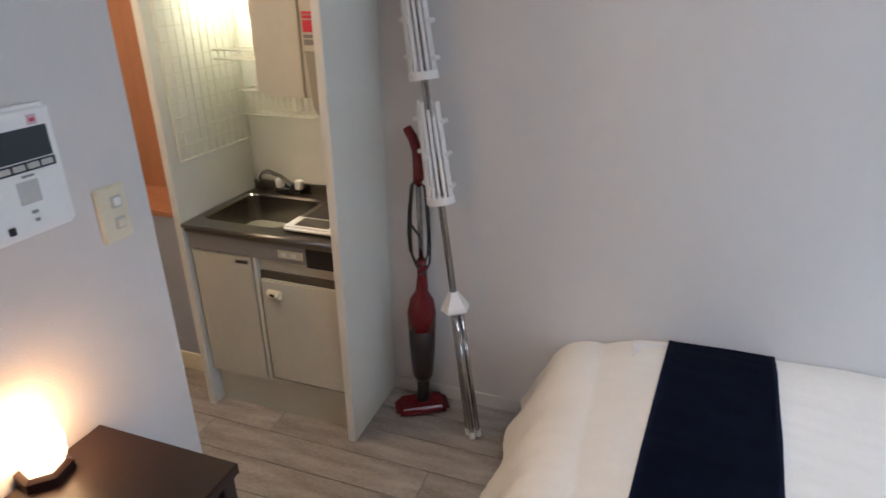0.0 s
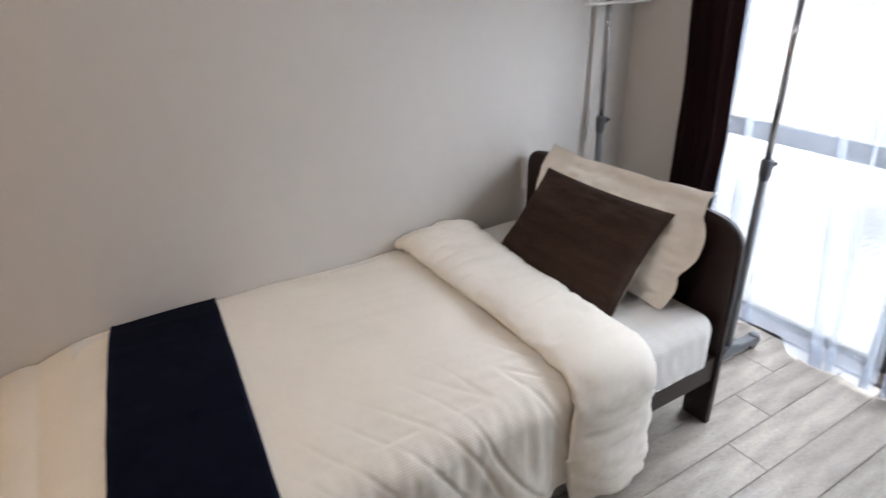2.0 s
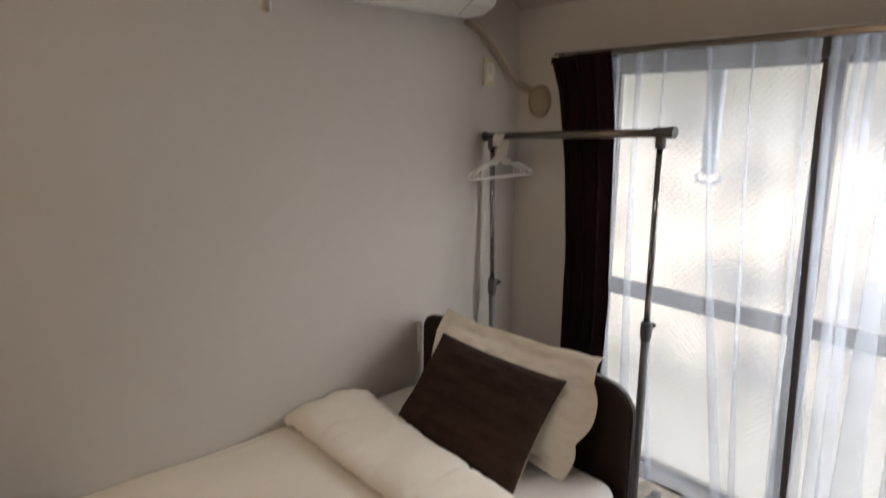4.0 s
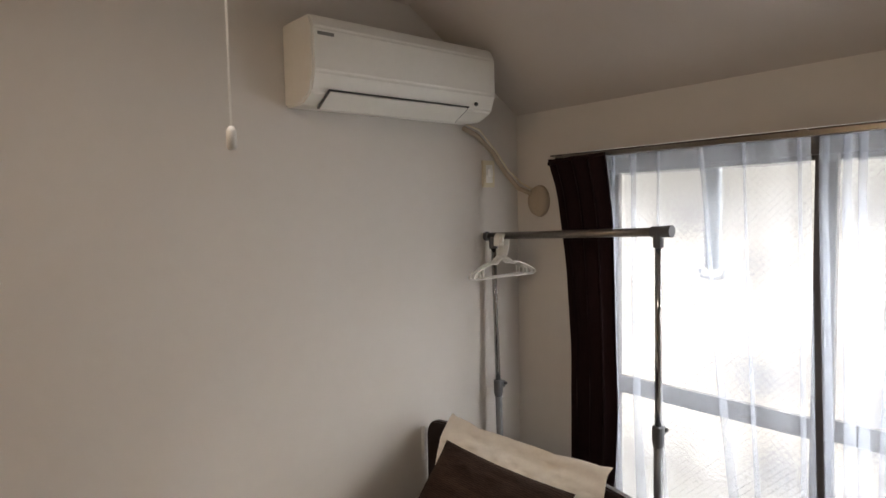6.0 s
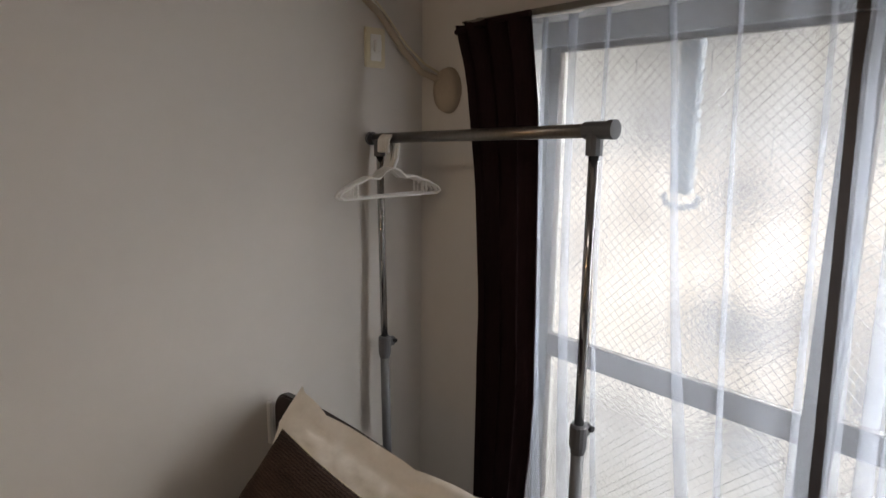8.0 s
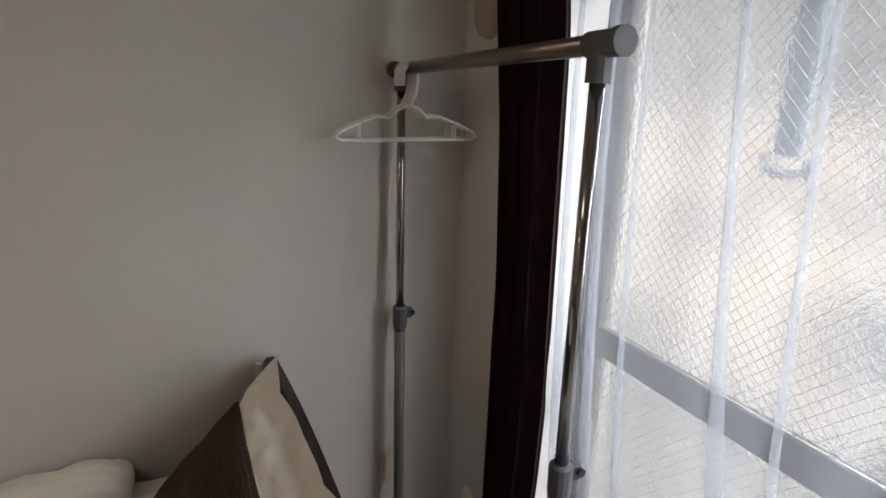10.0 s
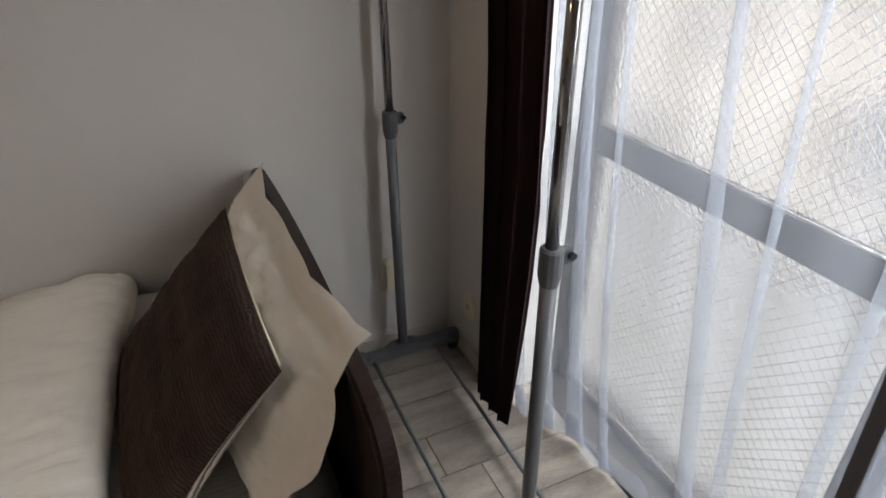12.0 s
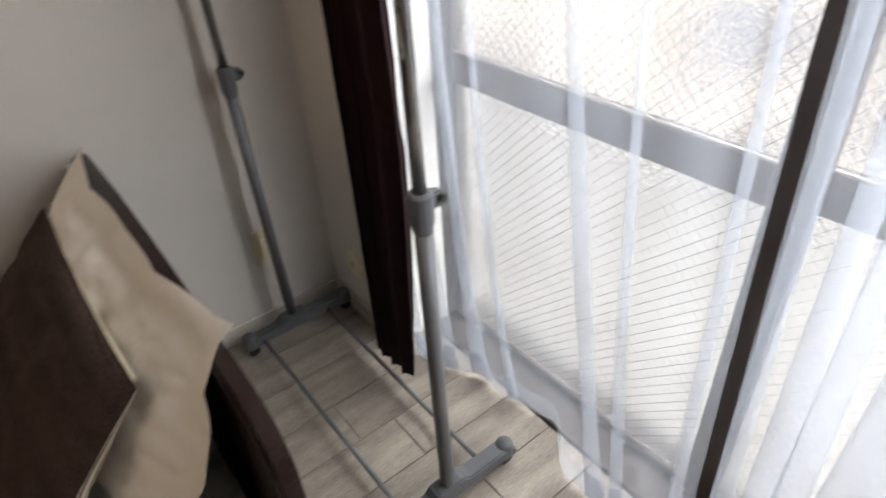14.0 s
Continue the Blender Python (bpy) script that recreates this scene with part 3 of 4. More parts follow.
def fold_band(u, v):
    """The turned-back edge: a flat, puffed roll across the bed."""
    a = v * 2 * math.pi
    y = -0.015 - 1.40 * u
    skew = -0.015 * u
    puff = 1.0 + 0.10 * noise.noise(Vector((u * 9, 1, 2))) + 0.40 * math.exp(-((u - 0.05) / 0.09) ** 2) - 0.10 * u
    thick, half = 0.030 * puff, 0.150 + 0.007 * math.sin(u * 9) + 0.015 * math.exp(-((u - 0.04) / 0.14) ** 2)
    xc = -1.108 + 0.020 * math.exp(-((u / 0.16) ** 2)) + skew + 0.012 * noise.noise(Vector((u * 5, 0, 3)))
    cx = half * (abs(math.cos(a)) ** 0.8) * (1 if math.cos(a) > 0 else -1)
    cz = thick * (abs(math.sin(a)) ** 0.75) * (1 if math.sin(a) > 0 else -1) * (1.15 - 0.35 * math.cos(a + 2.8))
    base = cloth_point(xc + cx, y, thick * 0.8, 0.6)
    nrm = Vector((0, 0, 1)) if y > -0.985 else (Vector((0, -1, 0)) if y < -1.1 else Vector((0, -(-0.985 - y) / 0.115, 1 - (-0.985 - y) / 0.115)).normalized())
    q = noise.noise(Vector((cx * 9 + y * 3, y * 15, 7)))
    wr = 0.005 * noise.noise(Vector((cx * 12 + y * 6, y * 11, 3))) + 0.004 * noise.noise(Vector((cx * 50, y * 34, 3))) - 0.009 * math.exp(-(q / 0.07) ** 2)
    return at_duvet(base + nrm * (cz + wr))


bm = grid(fold_band, 120, 36)
bmesh.ops.remove_doubles(bm, verts=bm.verts, dist=0.0004)
bmesh.ops.holes_fill(bm, edges=bm.edges)
part("folded_edge", bm, DUVET, duvet, "turned-back top edge of the duvet", smooth=True)

runner = thing("bed_runner", "narrow navy blue knitted runner laid across the foot of the duvet", "bed runner", (-2.12, -0.55, TOP))


def run_f(u, v):
    y = -0.004 - 1.335 * v
    lo, hi = -2.285 - 0.14 * v, -1.955 - 0.125 * v
    p = cloth_point(lo + (hi - lo) * u, y, 0.005 + 0.004 * math.exp(-(y / 0.07) ** 2))
    return p - Vector((-2.12, -0.55, TOP))


bm = grid(run_f, 30, 110)
bmesh.ops.extrude_face_region(bm, geom=bm.faces)
part("knit", bm, NAVY, runner, "navy knitted cloth", smooth=True)


def hem_f(side):
    def g(u, v):
        y = -0.006 - 1.33 * v
        lo, hi = -2.285 - 0.14 * v, -1.955 - 0.125 * v
        x = lo + 0.012 * u if side == 0 else hi - 0.012 * (1 - u)
        return cloth_point(x, y, 0.0072 + 0.004 * math.exp(-(y / 0.07) ** 2)) - Vector((-2.12, -0.55, TOP))
    return g


for side in (0, 1):
    part("hem", grid(hem_f(side), 2, 110), NAVY, runner, "stitched navy hem", smooth=True)


def pillow(name, label, category, tl, tr, up, w, h, thick, flange, material, seed, flop=None, back_material=None, back_label=""):
    ob = thing(name, label, category)
    X = (Vector(tr) - Vector(tl)).normalized()
    Yv = Vector(up).normalized()
    Yv = (Yv - X * Yv.dot(X) * 0.35).normalized()
    N = X.cross(Yv).normalized()
    mid = (Vector(tl) + Vector(tr)) / 2 - Yv * h / 2
    Y2 = N.cross(X)
    turn = Matrix((X, Y2, N)).transposed()
    ob.matrix_basis = Matrix.Translation(mid) @ turn.to_4x4()
    back = turn.inverted()
    skew = Yv.dot(X)

    def f(sign):
        def g(u, v):
            a, b = 2 * u - 1, 2 * v - 1
            ia, ib = min(1, abs(a) / (1 - flange / w * 2)), min(1, abs(b) / (1 - flange / h * 2))
            puff = (max(0, 1 - ia ** (3.6 if flange else 2.6)) * max(0, 1 - ib ** 2.6)) ** 0.5
            pull = 1 - 0.055 * (1 - ia ** 2) * ib ** 4
            pull2 = 1 - (0.05 if not flange or a < 0 else -0.02) * (1 - ib ** 2) * ia ** 4
            n = noise.noise(Vector((a * 2.2, b * 2.2, seed)))
            n2 = noise.noise(Vector((a * 5, b * 5, seed + 5)))
            n3 = noise.noise(Vector((a * 7 + b * 4, b * 11 - a * 3, seed + 9)))
            rim = 1 - max(abs(a), abs(b)) ** 24
            z = sign * thick / 2 * puff * (1 + 0.10 * n) + sign * 0.004 * rim + puff * 0.006 * n2 + 0.012 * n * (1 - puff) * (1 if flange else 0.2)
            crease = abs(noise.noise(Vector((a * 3 + b * 2, b * 4 - a, seed + 21))))
            z += sign * (0.022 if flange else 0.010) * puff * (-b) + (0.009 if flange else 0.003) * n3 * rim
            z -= sign * (0.010 if flange else 0.003) * math.exp(-(crease / 0.05) ** 2) * puff
            if not flange and sign < 0:
                z *= 1 + 0.8 * max(0.0, -b)
            p = Vector((a * w / 2 * pull2 + b * h / 2 * skew, b * h / 2 * pull, z))
            if flop:
                # the upper corners stand up or bend over what is behind
                for side, way in zip((-1, 1), flop):
                    k = max(0.0, side * a - 0.5) / 0.5 * max(0.0, b - 0.70) / 0.30
                    p += back @ (Vector(way) * k)
                # the top edge rests on the headboard, the near end sags outwards
                p += back @ Vector((0.034, 0, 0.024)) * max(0.0, b - 0.55) / 0.45 * (1 - ia ** 3)
                p += back @ Vector((0.025, -0.045, 0)) * max(0.0, a - 0.5) / 0.5 * max(0.0, 1 - ((b - 0.25) / 0.65) ** 2)
                p += back @ Vector((0.016, -0.012, -0.003)) * max(0.0, a - 0.4) / 0.6 * max(0.0, 1 - ((b + 0.66) / 0.34) ** 2)
                p += back @ Vector((-0.012, 0, 0)) * max(0.0, a - 0.6) / 0.4 * max(0.0, -b - 0.7) / 0.3
            return p
        return g
    front = part("front", grid(f(1), 60, 46), material, ob, smooth=True)
    rear = part("back", grid(f(-1), 60, 46), back_material or material, ob, back_label, smooth=True)
    return ob


pillow("pillow", "cream pillow with a flat flange, propped against the headboard", "pillow", (-0.632, -0.180, 0.790), (-0.602, -0.888, 0.800),
       (0.155, 0.06, 0.33), 0.715, 0.365, 0.112, 0.035, CREAM, 2.0, ((0.068, 0.012, 0.022), (0.056, -0.02, 0.02)))
cushion_ob = pillow("cushion", "dark brown ribbed cushion leaning on the cream pillow", "cushion", (-0.676, -0.256, 0.757), (-0.673, -0.870, 0.759),
                    (0.255, 0.030, 0.275), 0.605, 0.41, 0.088, 0.0, BROWN, 6.0, None, STRIPE, "beige and black striped back")
part("zip", tube([(-0.27 + 0.54 * k / 14, 0.203 - 0.011 * (1 - ((-0.27 + 0.54 * k / 14) / 0.31) ** 2), -0.004) for k in range(15)], 0.0035, sides=6),
     IVORY, cushion_ob, "cream zip along the edge")

# ---- clothes rack ----
rack = thing("clothes_rack", "grey and chrome garment rack on castors behind the headboard", "clothes rack", (-0.207, -0.47, 0))


def rp(name, bm, material, label=""):
    bmesh.ops.translate(bm, verts=bm.verts, vec=(0.215, 0.47, 0))
    return part(name, bm, material, rack, label, smooth=False)


def smooth_part(ob):
    for p in ob.data.polygons:
        p.use_smooth = True
    return ob


for y, yt, xt in ((-0.862, -0.865, -0.225), (-0.085, -0.045, -0.215)):
    smooth_part(rp("lower_tube", tube([(-0.215, y, 0.06), ((-0.215 + xt) / 2, (y + yt) / 2, 0.80)], 0.0155, sides=14), GREYTUBE))
    smooth_part(rp("upper_tube", tube([((-0.215 + xt) / 2, (y + yt) / 2, 0.80), (xt, yt, 1.49)], 0.0115, sides=14), CHROME, "chrome upper tube"))
    xm, ym = (-0.215 + xt) / 2, (y + yt) / 2
    c = tube([(xm, ym, 0.783), (xm, ym, 0.803), (xm, ym, 0.853), (xm, ym, 0.858)], [0.0165, 0.021, 0.021, 0.017], sides=14)
    box(xm + 0.012, xm + 0.038, ym - 0.009, ym + 0.009, 0.820, 0.850, 0.003, bm=c)
    k = rp("clamp", c, GREYPL, "grey height clamp")
    part("knob", tube([(xm + 0.215 + 0.034, ym + 0.47 - 0.016, 0.838), (xm + 0.215 + 0.034, ym + 0.47 + 0.016, 0.838)], 0.0075), BLACK, k, "black clamp screw")
    ft = prism([(-0.385, 0.035), (-0.375, 0.062), (-0.27, 0.066), (-0.25, 0.085), (-0.18, 0.085), (-0.16, 0.070), (-0.06, 0.068), (-0.02, 0.062),
                (-0.01, 0.045), (-0.02, 0.030), (-0.10, 0.036), (-0.33, 0.036), (-0.37, 0.028)], 0.042, "y", y - 0.021, 0.004)
    fo = rp("foot", ft, GREYPL, "grey plastic foot bar")
    for x in (-0.362, -0.036):
        hs = tube([(x + 0.215, y + 0.47, 0.030), (x + 0.215, y + 0.47, 0.034), (x + 0.215, y + 0.47, 0.068), (x + 0.215, y + 0.47, 0.074)], [0.019, 0.0225, 0.0225, 0.018], sides=16)
        part("castor_housing", hs, GREYPL, fo, "rounded grey castor housing", smooth=True)
        w = tube([(x + 0.215, y + 0.47 - 0.011, 0.019), (x + 0.215, y + 0.47 + 0.011, 0.019)], 0.019, sides=16)
        part("castor", w, BLACK, fo, "black castor wheel")
    zt = 1.54 if y < -0.5 else 1.506
    e = tube([(xt, yt, zt - 0.055), (xt, yt, zt - 0.003)], 0.0185, sides=12)
    rp("joint", e, GREYPL, "grey corner joint")
top = tube([(-0.215, -0.015, 1.506), (-0.225, -0.905, 1.540)], 0.0155, sides=16)
smooth_part(rp("hanging_bar", top, STEEL, "silver hanging bar"))
for y0, y1, z in ((-0.90, -0.915, 1.541), (-0.02, -0.008, 1.506)):
    rp("end_cap", tube([(-0.224, y0, z), (-0.224, y1, z)], 0.021, sides=18), GREYPL, "round grey end cap")
rp("sleeve", tube([(-0.224, -0.840, 1.538), (-0.224, -0.90, 1.540)], 0.0195, sides=16), GREYPL, "grey bar sleeve")
for x in (-0.325, -0.105):
    smooth_part(rp("base_rod", tube([(x, -0.862, 0.045), (x, -0.085, 0.045)], 0.0065, sides=8), GREYTUBE, "thin grey base rod"))

# hangers, one shape
def make_hanger():
    hg = thing("hanger", "white plastic clothes hanger on the hanging bar", "hanger", (0, 0, 0), "white hangers")
    pts = [(-0.19, 0, -0.205), (-0.205, 0, -0.195), (-0.195, 0, -0.18), (-0.15, 0, -0.155), (-0.09, 0, -0.13), (-0.055, 0, -0.135), (-0.03, 0, -0.11),
           (0, 0, -0.095), (0.03, 0, -0.11), (0.055, 0, -0.135), (0.09, 0, -0.13), (0.15, 0, -0.155), (0.195, 0, -0.18), (0.205, 0, -0.195), (0.19, 0, -0.205), (-0.19, 0, -0.205)]
    pts = [(x * 0.93, y, z * 0.80) for x, y, z in pts]
    part("body", tube(pts, 0.0042, sides=6, caps=False), WHITEPL, hg, smooth=True)
    for x in (-0.13, 0.13):
        part("strut", tube([(x, 0, -0.164), (x, 0, -0.122)], 0.003, sides=5), WHITEPL, hg)
    hk = [(0.0, 0, -0.076), (0.014, 0, -0.05), (0.0195, 0, -0.02)] + [(0.0195 * math.cos(a), 0, 0.0195 * math.sin(a)) for a in [math.pi * k / 8 for k in range(9)]] + [(-0.0195, 0, -0.03)]
    bm = bmesh.new()
    tube(hk, 0.0065, bm, 6)
    part("hook", bm, WHITEPL, hg, smooth=True)
    return hg


h0 = make_hanger()
h0.matrix_basis = pose(-0.2165, -0.095, 1.495, 0, 0, 3)
for y, a in ((-0.107, -1), (-0.119, 2), (-0.130, 0), (-0.084, 6)):
    copy_thing(h0, pose(-0.2165, y, 1.496, 0, 0, a))

# ---- air conditioner, pipe, sockets ----
ac = thing("air_conditioner", "white wall-mounted air conditioner with its flap closed", "air conditioner", (-0.76, 0, 2.125))
prof = [(0.0, -0.132), (-0.12, -0.137), (-0.19, -0.105), (-0.215, -0.04), (-0.215, 0.10), (-0.19, 0.145), (0.0, 0.15)]
part("casing", prism(prof, 0.82, "x", -0.405, 0.008), ACWHITE, ac)


def on_slope(x0, x1, t0, t1, lift, thick):
    """A slab on the casing's lower sloping face."""
    a, b = Vector((0, -0.12, -0.145)), Vector((0, -0.19, -0.105))
    d = (b - a)
    nrm = Vector((0, -d.z, d.y)).normalized()
    if nrm.z > 0:
        nrm = -nrm
    bm = bmesh.new()
    vs = []
    for w in (lift, lift + thick):
        for x, t in ((x0, t0), (x1, t0), (x1, t1), (x0, t1)):
            vs.append(bm.verts.new(a + d * t + nrm * w + Vector((x, 0, 0))))
    for q in ((0, 1, 2, 3), (7, 6, 5, 4), (0, 4, 5, 1), (1, 5, 6, 2), (2, 6, 7, 3), (3, 7, 4, 0)):
        bm.faces.new([vs[i] for i in q])
    return bm


part("flap_gap", on_slope(-0.345, 0.275, 0.02, 1.25, -0.001, 0.003), LINE, ac, "dark gap round the flap")
part("flap", on_slope(-0.337, 0.267, 0.08, 1.17, 0.0, 0.006), ACWHITE, ac, "closed white air flap")
part("print", box(-0.385, -0.325, -0.2165, -0.2145, 0.075, 0.086), GREYLAB, ac, "small printed mark")
part("sensor", tube([(0.31, -0.206, -0.080), (0.31, -0.212, -0.084)], 0.008, sides=10), BLACK, ac)
pipe = thing("coolant_pipe", "taped air conditioner pipe running down to a wall cap", "pipe", (-0.3, -0.03, 1.9))
pp = [(-0.36, -0.03, 1.975), (-0.28, -0.025, 1.95), (-0.18, -0.022, 1.88), (-0.10, -0.022, 1.79), (-0.045, -0.05, 1.72), (-0.012, -0.13, 1.685)]
part("tube", tube([Vector(p) - Vector((-0.3, -0.03, 1.9)) for p in pp], 0.011, sides=10), PIPEW, pipe, "taped pipe", smooth=True)
part("cable", tube([Vector(p) - Vector((-0.3, -0.03, 1.9)) + Vector((0.012, -0.006, 0.015 + 0.01 * math.sin(k * 2))) for k, p in enumerate(pp)], 0.0035, sides=6), IVORY, pipe, "thin ivory cable", smooth=True)
cap = thing("pipe_cover", "round beige putty cover over the pipe hole", "cover", (-0.003, -0.14, 1.66))
part("putty", tube([(0.003, 0, 0), (-0.02, 0, 0), (-0.028, 0, 0)], [0.060, 0.054, 0.03], sides=20), PIPEW, cap, smooth=True)
cap.scale = (1, 1, 1.22)


def plate(name, label, cat, c, axis, w, h, material):
    """A small wall plate with rounded edges; axis: the wall's normal, -y or x."""
    ob = thing(name, label, cat, c)
    if axis == "y":
        part("plate", box(-w / 2, w / 2, -0.011, 0, -h / 2, h / 2, 0.003), material, ob)
    else:
        part("plate", box(0, 0.011, -w / 2, w / 2, -h / 2, h / 2, 0.003), material, ob)
    return ob


so = plate("socket", "ivory wall socket for the air conditioner", "socket", (-0.195, 0, 1.785), "y", 0.075, 0.12, IVORY)
part("inlay", box(-0.02, 0.02, -0.0145, -0.011, -0.04, 0.04, 0.001), WHITEPL, so)
part("plug", box(-0.012, 0.012, -0.030, -0.0145, -0.012, 0.022, 0.003), WHITEPL, so)
so = plate("socket", "ivory wall socket low behind the clothes rack", "socket", (-0.21, 0, 0.30), "y", 0.07, 0.12, IVORY)
part("inlay", box(-0.02, 0.02, -0.0145, -0.011, -0.04, 0.04, 0.001), IVORY, so)
so = thing("wall_plate", "small round ivory cable plate low on the window wall", "wall plate", (-0.001, -0.17, 0.22))
part("plate", tube([(0, 0, 0), (-0.009, 0, 0), (-0.013, 0, 0)], [0.046, 0.045, 0.038], sides=24), IVORY, so)
part("cable_hole", tube([(-0.013, 0, 0), (-0.016, 0, 0)], [0.012, 0.009], sides=12), PALEKEY, so)
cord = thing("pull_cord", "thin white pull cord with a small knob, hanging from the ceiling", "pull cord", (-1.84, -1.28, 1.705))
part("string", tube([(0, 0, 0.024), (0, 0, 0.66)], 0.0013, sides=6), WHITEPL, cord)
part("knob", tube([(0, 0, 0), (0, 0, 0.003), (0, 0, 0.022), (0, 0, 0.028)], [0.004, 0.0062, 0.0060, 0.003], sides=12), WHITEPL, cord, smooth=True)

# lamp added out of view over the pull cord, to brighten the room
cl = thing("ceiling_lamp", "unseen round white ceiling lamp assumed above the pull cord, lit as fill", "ceiling lamp", (-1.87, -1.24, 2.45))
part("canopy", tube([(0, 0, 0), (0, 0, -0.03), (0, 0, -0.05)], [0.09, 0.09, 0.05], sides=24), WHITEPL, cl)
cs = part("shade", tube([(0, 0, -0.05), (0, 0, -0.07), (0, 0, -0.12), (0, 0, -0.15)], [0.20, 0.24, 0.24, 0.20], sides=32), LAMPGLOW, cl, "glowing white shade of the added lamp", smooth=True)
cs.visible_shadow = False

# ---- intercom and switches ----
ip = thing("intercom", "white wall intercom panel with a dark display", "intercom", (ROOM_X0, -1.275, 1.305))
part("housing", box(0, 0.026, -0.094, 0.086, -0.112, 0.112, 0.008, segments=3), WHITEPL, ip)
part("display", box(0.026, 0.028, -0.078, 0.068, 0.022, 0.076, 0.0008), SCREEN, ip, "dark display")
part("key_strip", box(0.026, 0.0272, -0.078, 0.070, 0.003, 0.020, 0.0005), SCREEN, ip, "dark strip behind the keys")
for k in range(4):
    part("button", box(0.0272, 0.030, -0.040 + 0.027 * k, -0.018 + 0.027 * k, 0.007, 0.017, 0.001), PALEKEY, ip, "pale grey key")
part("bar", box(0.026, 0.0272, -0.001, 0.022, -0.006, -0.002), GREYLAB, ip)
part("grille", box(0.026, 0.0275, -0.014, 0.026, -0.052, -0.012, 0.0005), PALEKEY, ip, "grey speaker field")
part("print", box(0.026, 0.0268, 0.036, 0.054, 0.079, 0.096), PALEPINK, ip, "pale pink square mark")
part("print", box(0.0268, 0.0274, 0.040, 0.050, 0.084, 0.090), REDLAB, ip, "small red mark")
part("key", box(0.026, 0.0285, -0.050, -0.037, -0.096, -0.082, 0.001), BLACK, ip, "black key")
for y0, y1, z in ((0.0, 0.012, -0.068), (0.003, 0.011, -0.083)):
    part("print", box(0.026, 0.0268, y0, y1, z - 0.003, z + 0.003), GREYLAB, ip)
sw = thing("light_switch", "ivory double light switch on the wall", "switch", (ROOM_X0, -1.094, 1.170))
part("plate", box(0, 0.010, -0.037, 0.037, -0.059, 0.059, 0.003), IVORY, sw)
for z, m in ((0.024, WHITEPL), (-0.022, IVORY)):
    part("frame", box(0.010, 0.0115, -0.006, 0.020, z - 0.013, z + 0.013, 0.0005), PALEKEY, sw)
    part("rocker", box(0.0115, 0.016, -0.001, 0.015, z - 0.008, z + 0.008, 0.001), m, sw, "white rocker" if m == WHITEPL else "ivory rocker")

# ---- desk and its lamp ----
desk = thing("desk", "dark espresso desk standing against the wall", "desk", (-3.27, -1.7, 0))


def dk(name, x0, x1, y0, y1, z0, z1):
    part(name, box(x0 + 3.27, x1 + 3.27, y0 + 1.7, y1 + 1.7, z0, z1, 0.002), ESPRESSO, desk)


dk("desktop", -3.448, -3.098, -2.2, -1.255, 0.728, 0.752)
for y in (-1.278, -2.18):
    for x in (-3.43, -3.125):
        dk("leg", x - 0.017, x + 0.017, y - 0.017, y + 0.017, 0, 0.728)
dk("apron", -3.135, -3.118, -2.163, -1.297, 0.64, 0.728)
tl = thing("table_lamp", "glowing faceted table lamp on a dark hexagonal base", "lamp", (-3.425, -1.400, 0.752))
part("base", tube([(0, 0, 0), (0, 0, 0.018), (0, 0, 0.024)], [0.050, 0.050, 0.04], sides=6), ESPRESSO, tl)
sh = tube([(0, 0, 0.024), (0, 0, 0.045), (0, 0, 0.085), (0, 0, 0.125), (0, 0, 0.15)], [0.036, 0.044, 0.048, 0.038, 0.02], sides=6)
shade = part("shade", sh, GLOW, tl, "orange-glowing shade")
shade.visible_shadow = False

# ---- kitchenette ----
KX0, KX1, KF = -4.00, -3.38, -0.345
solid("side_panel", box(-4.035, -4.005, -0.36, 0.10, 0, CEIL_Z, 0.002), PANELW, "pale laminate side panel")
kit = thing("kitchenette", "compact kitchen unit with steel sink, cupboard and small fridge", "kitchen unit", (-3.7, -0.12, 0))


def kp(name, bm, material, label="", parent=None, smooth=False):
    bmesh.ops.translate(bm, verts=bm.verts, vec=(3.7, 0.12, 0))
    return part(name, bm, material, parent or kit, label, smooth)


kp("plinth", box(KX0, KX1, -0.305, 0.095, 0, 0.165, 0.002), CABINET)
kp("carcass", box(KX0, KX1, -0.32, 0.095, 0.165, 0.70, 0.002), CABINET)
door = kp("door", box(KX0 + 0.004, -3.735, -0.342, -0.322, 0.172, 0.70, 0.003), CABINET, "cream cupboard door")
kp("handle", box(-3.80, -3.75, -0.346, -0.342, 0.675, 0.688, 0.001), STEEL, "recessed grey finger pull", door)
kp("stile", box(-3.732, -3.716, -0.338, -0.32, 0.172, 0.70, 0.002), PANELW)
kp("fridge_frame", box(-3.716, KX1 - 0.001, -0.336, -0.3195, 0.172, 0.186, 0.002), CABINET)
# shadow gap round the fridge door, put in as a black strip
kp("fridge_shadow_gap", box(-3.714, KX1 - 0.002, -0.326, -0.3195, 0.187, 0.626), BLACK, "black strip standing in for the shadow round the door")
fri = kp("fridge_door", box(-3.707, KX1 - 0.004, -0.346, -0.327, 0.195, 0.625, 0.006), CABINET, "cream fridge door")
kp("fridge_gap", box(-3.71, KX1 - 0.004, -0.330, -0.3195, 0.625, 0.652, 0.001), STEEL, "steel strip above the fridge")
lt = tube([(-3.672, -0.352, 0.575), (-3.62, -0.352, 0.572)], 0.016, sides=12)
lat = kp("latch", lt, IVORY, "round ivory latch", fri)
kp("latch_hole", tube([(-3.652, -0.3685, 0.578), (-3.636, -0.3685, 0.577)], 0.005, sides=8), ESPRESSO, "dark latch slot", fri)
kp("fascia", box(KX0, KX1, -0.342, -0.30, 0.705, 0.785, 0.002), COUNTFR, "grey fascia")
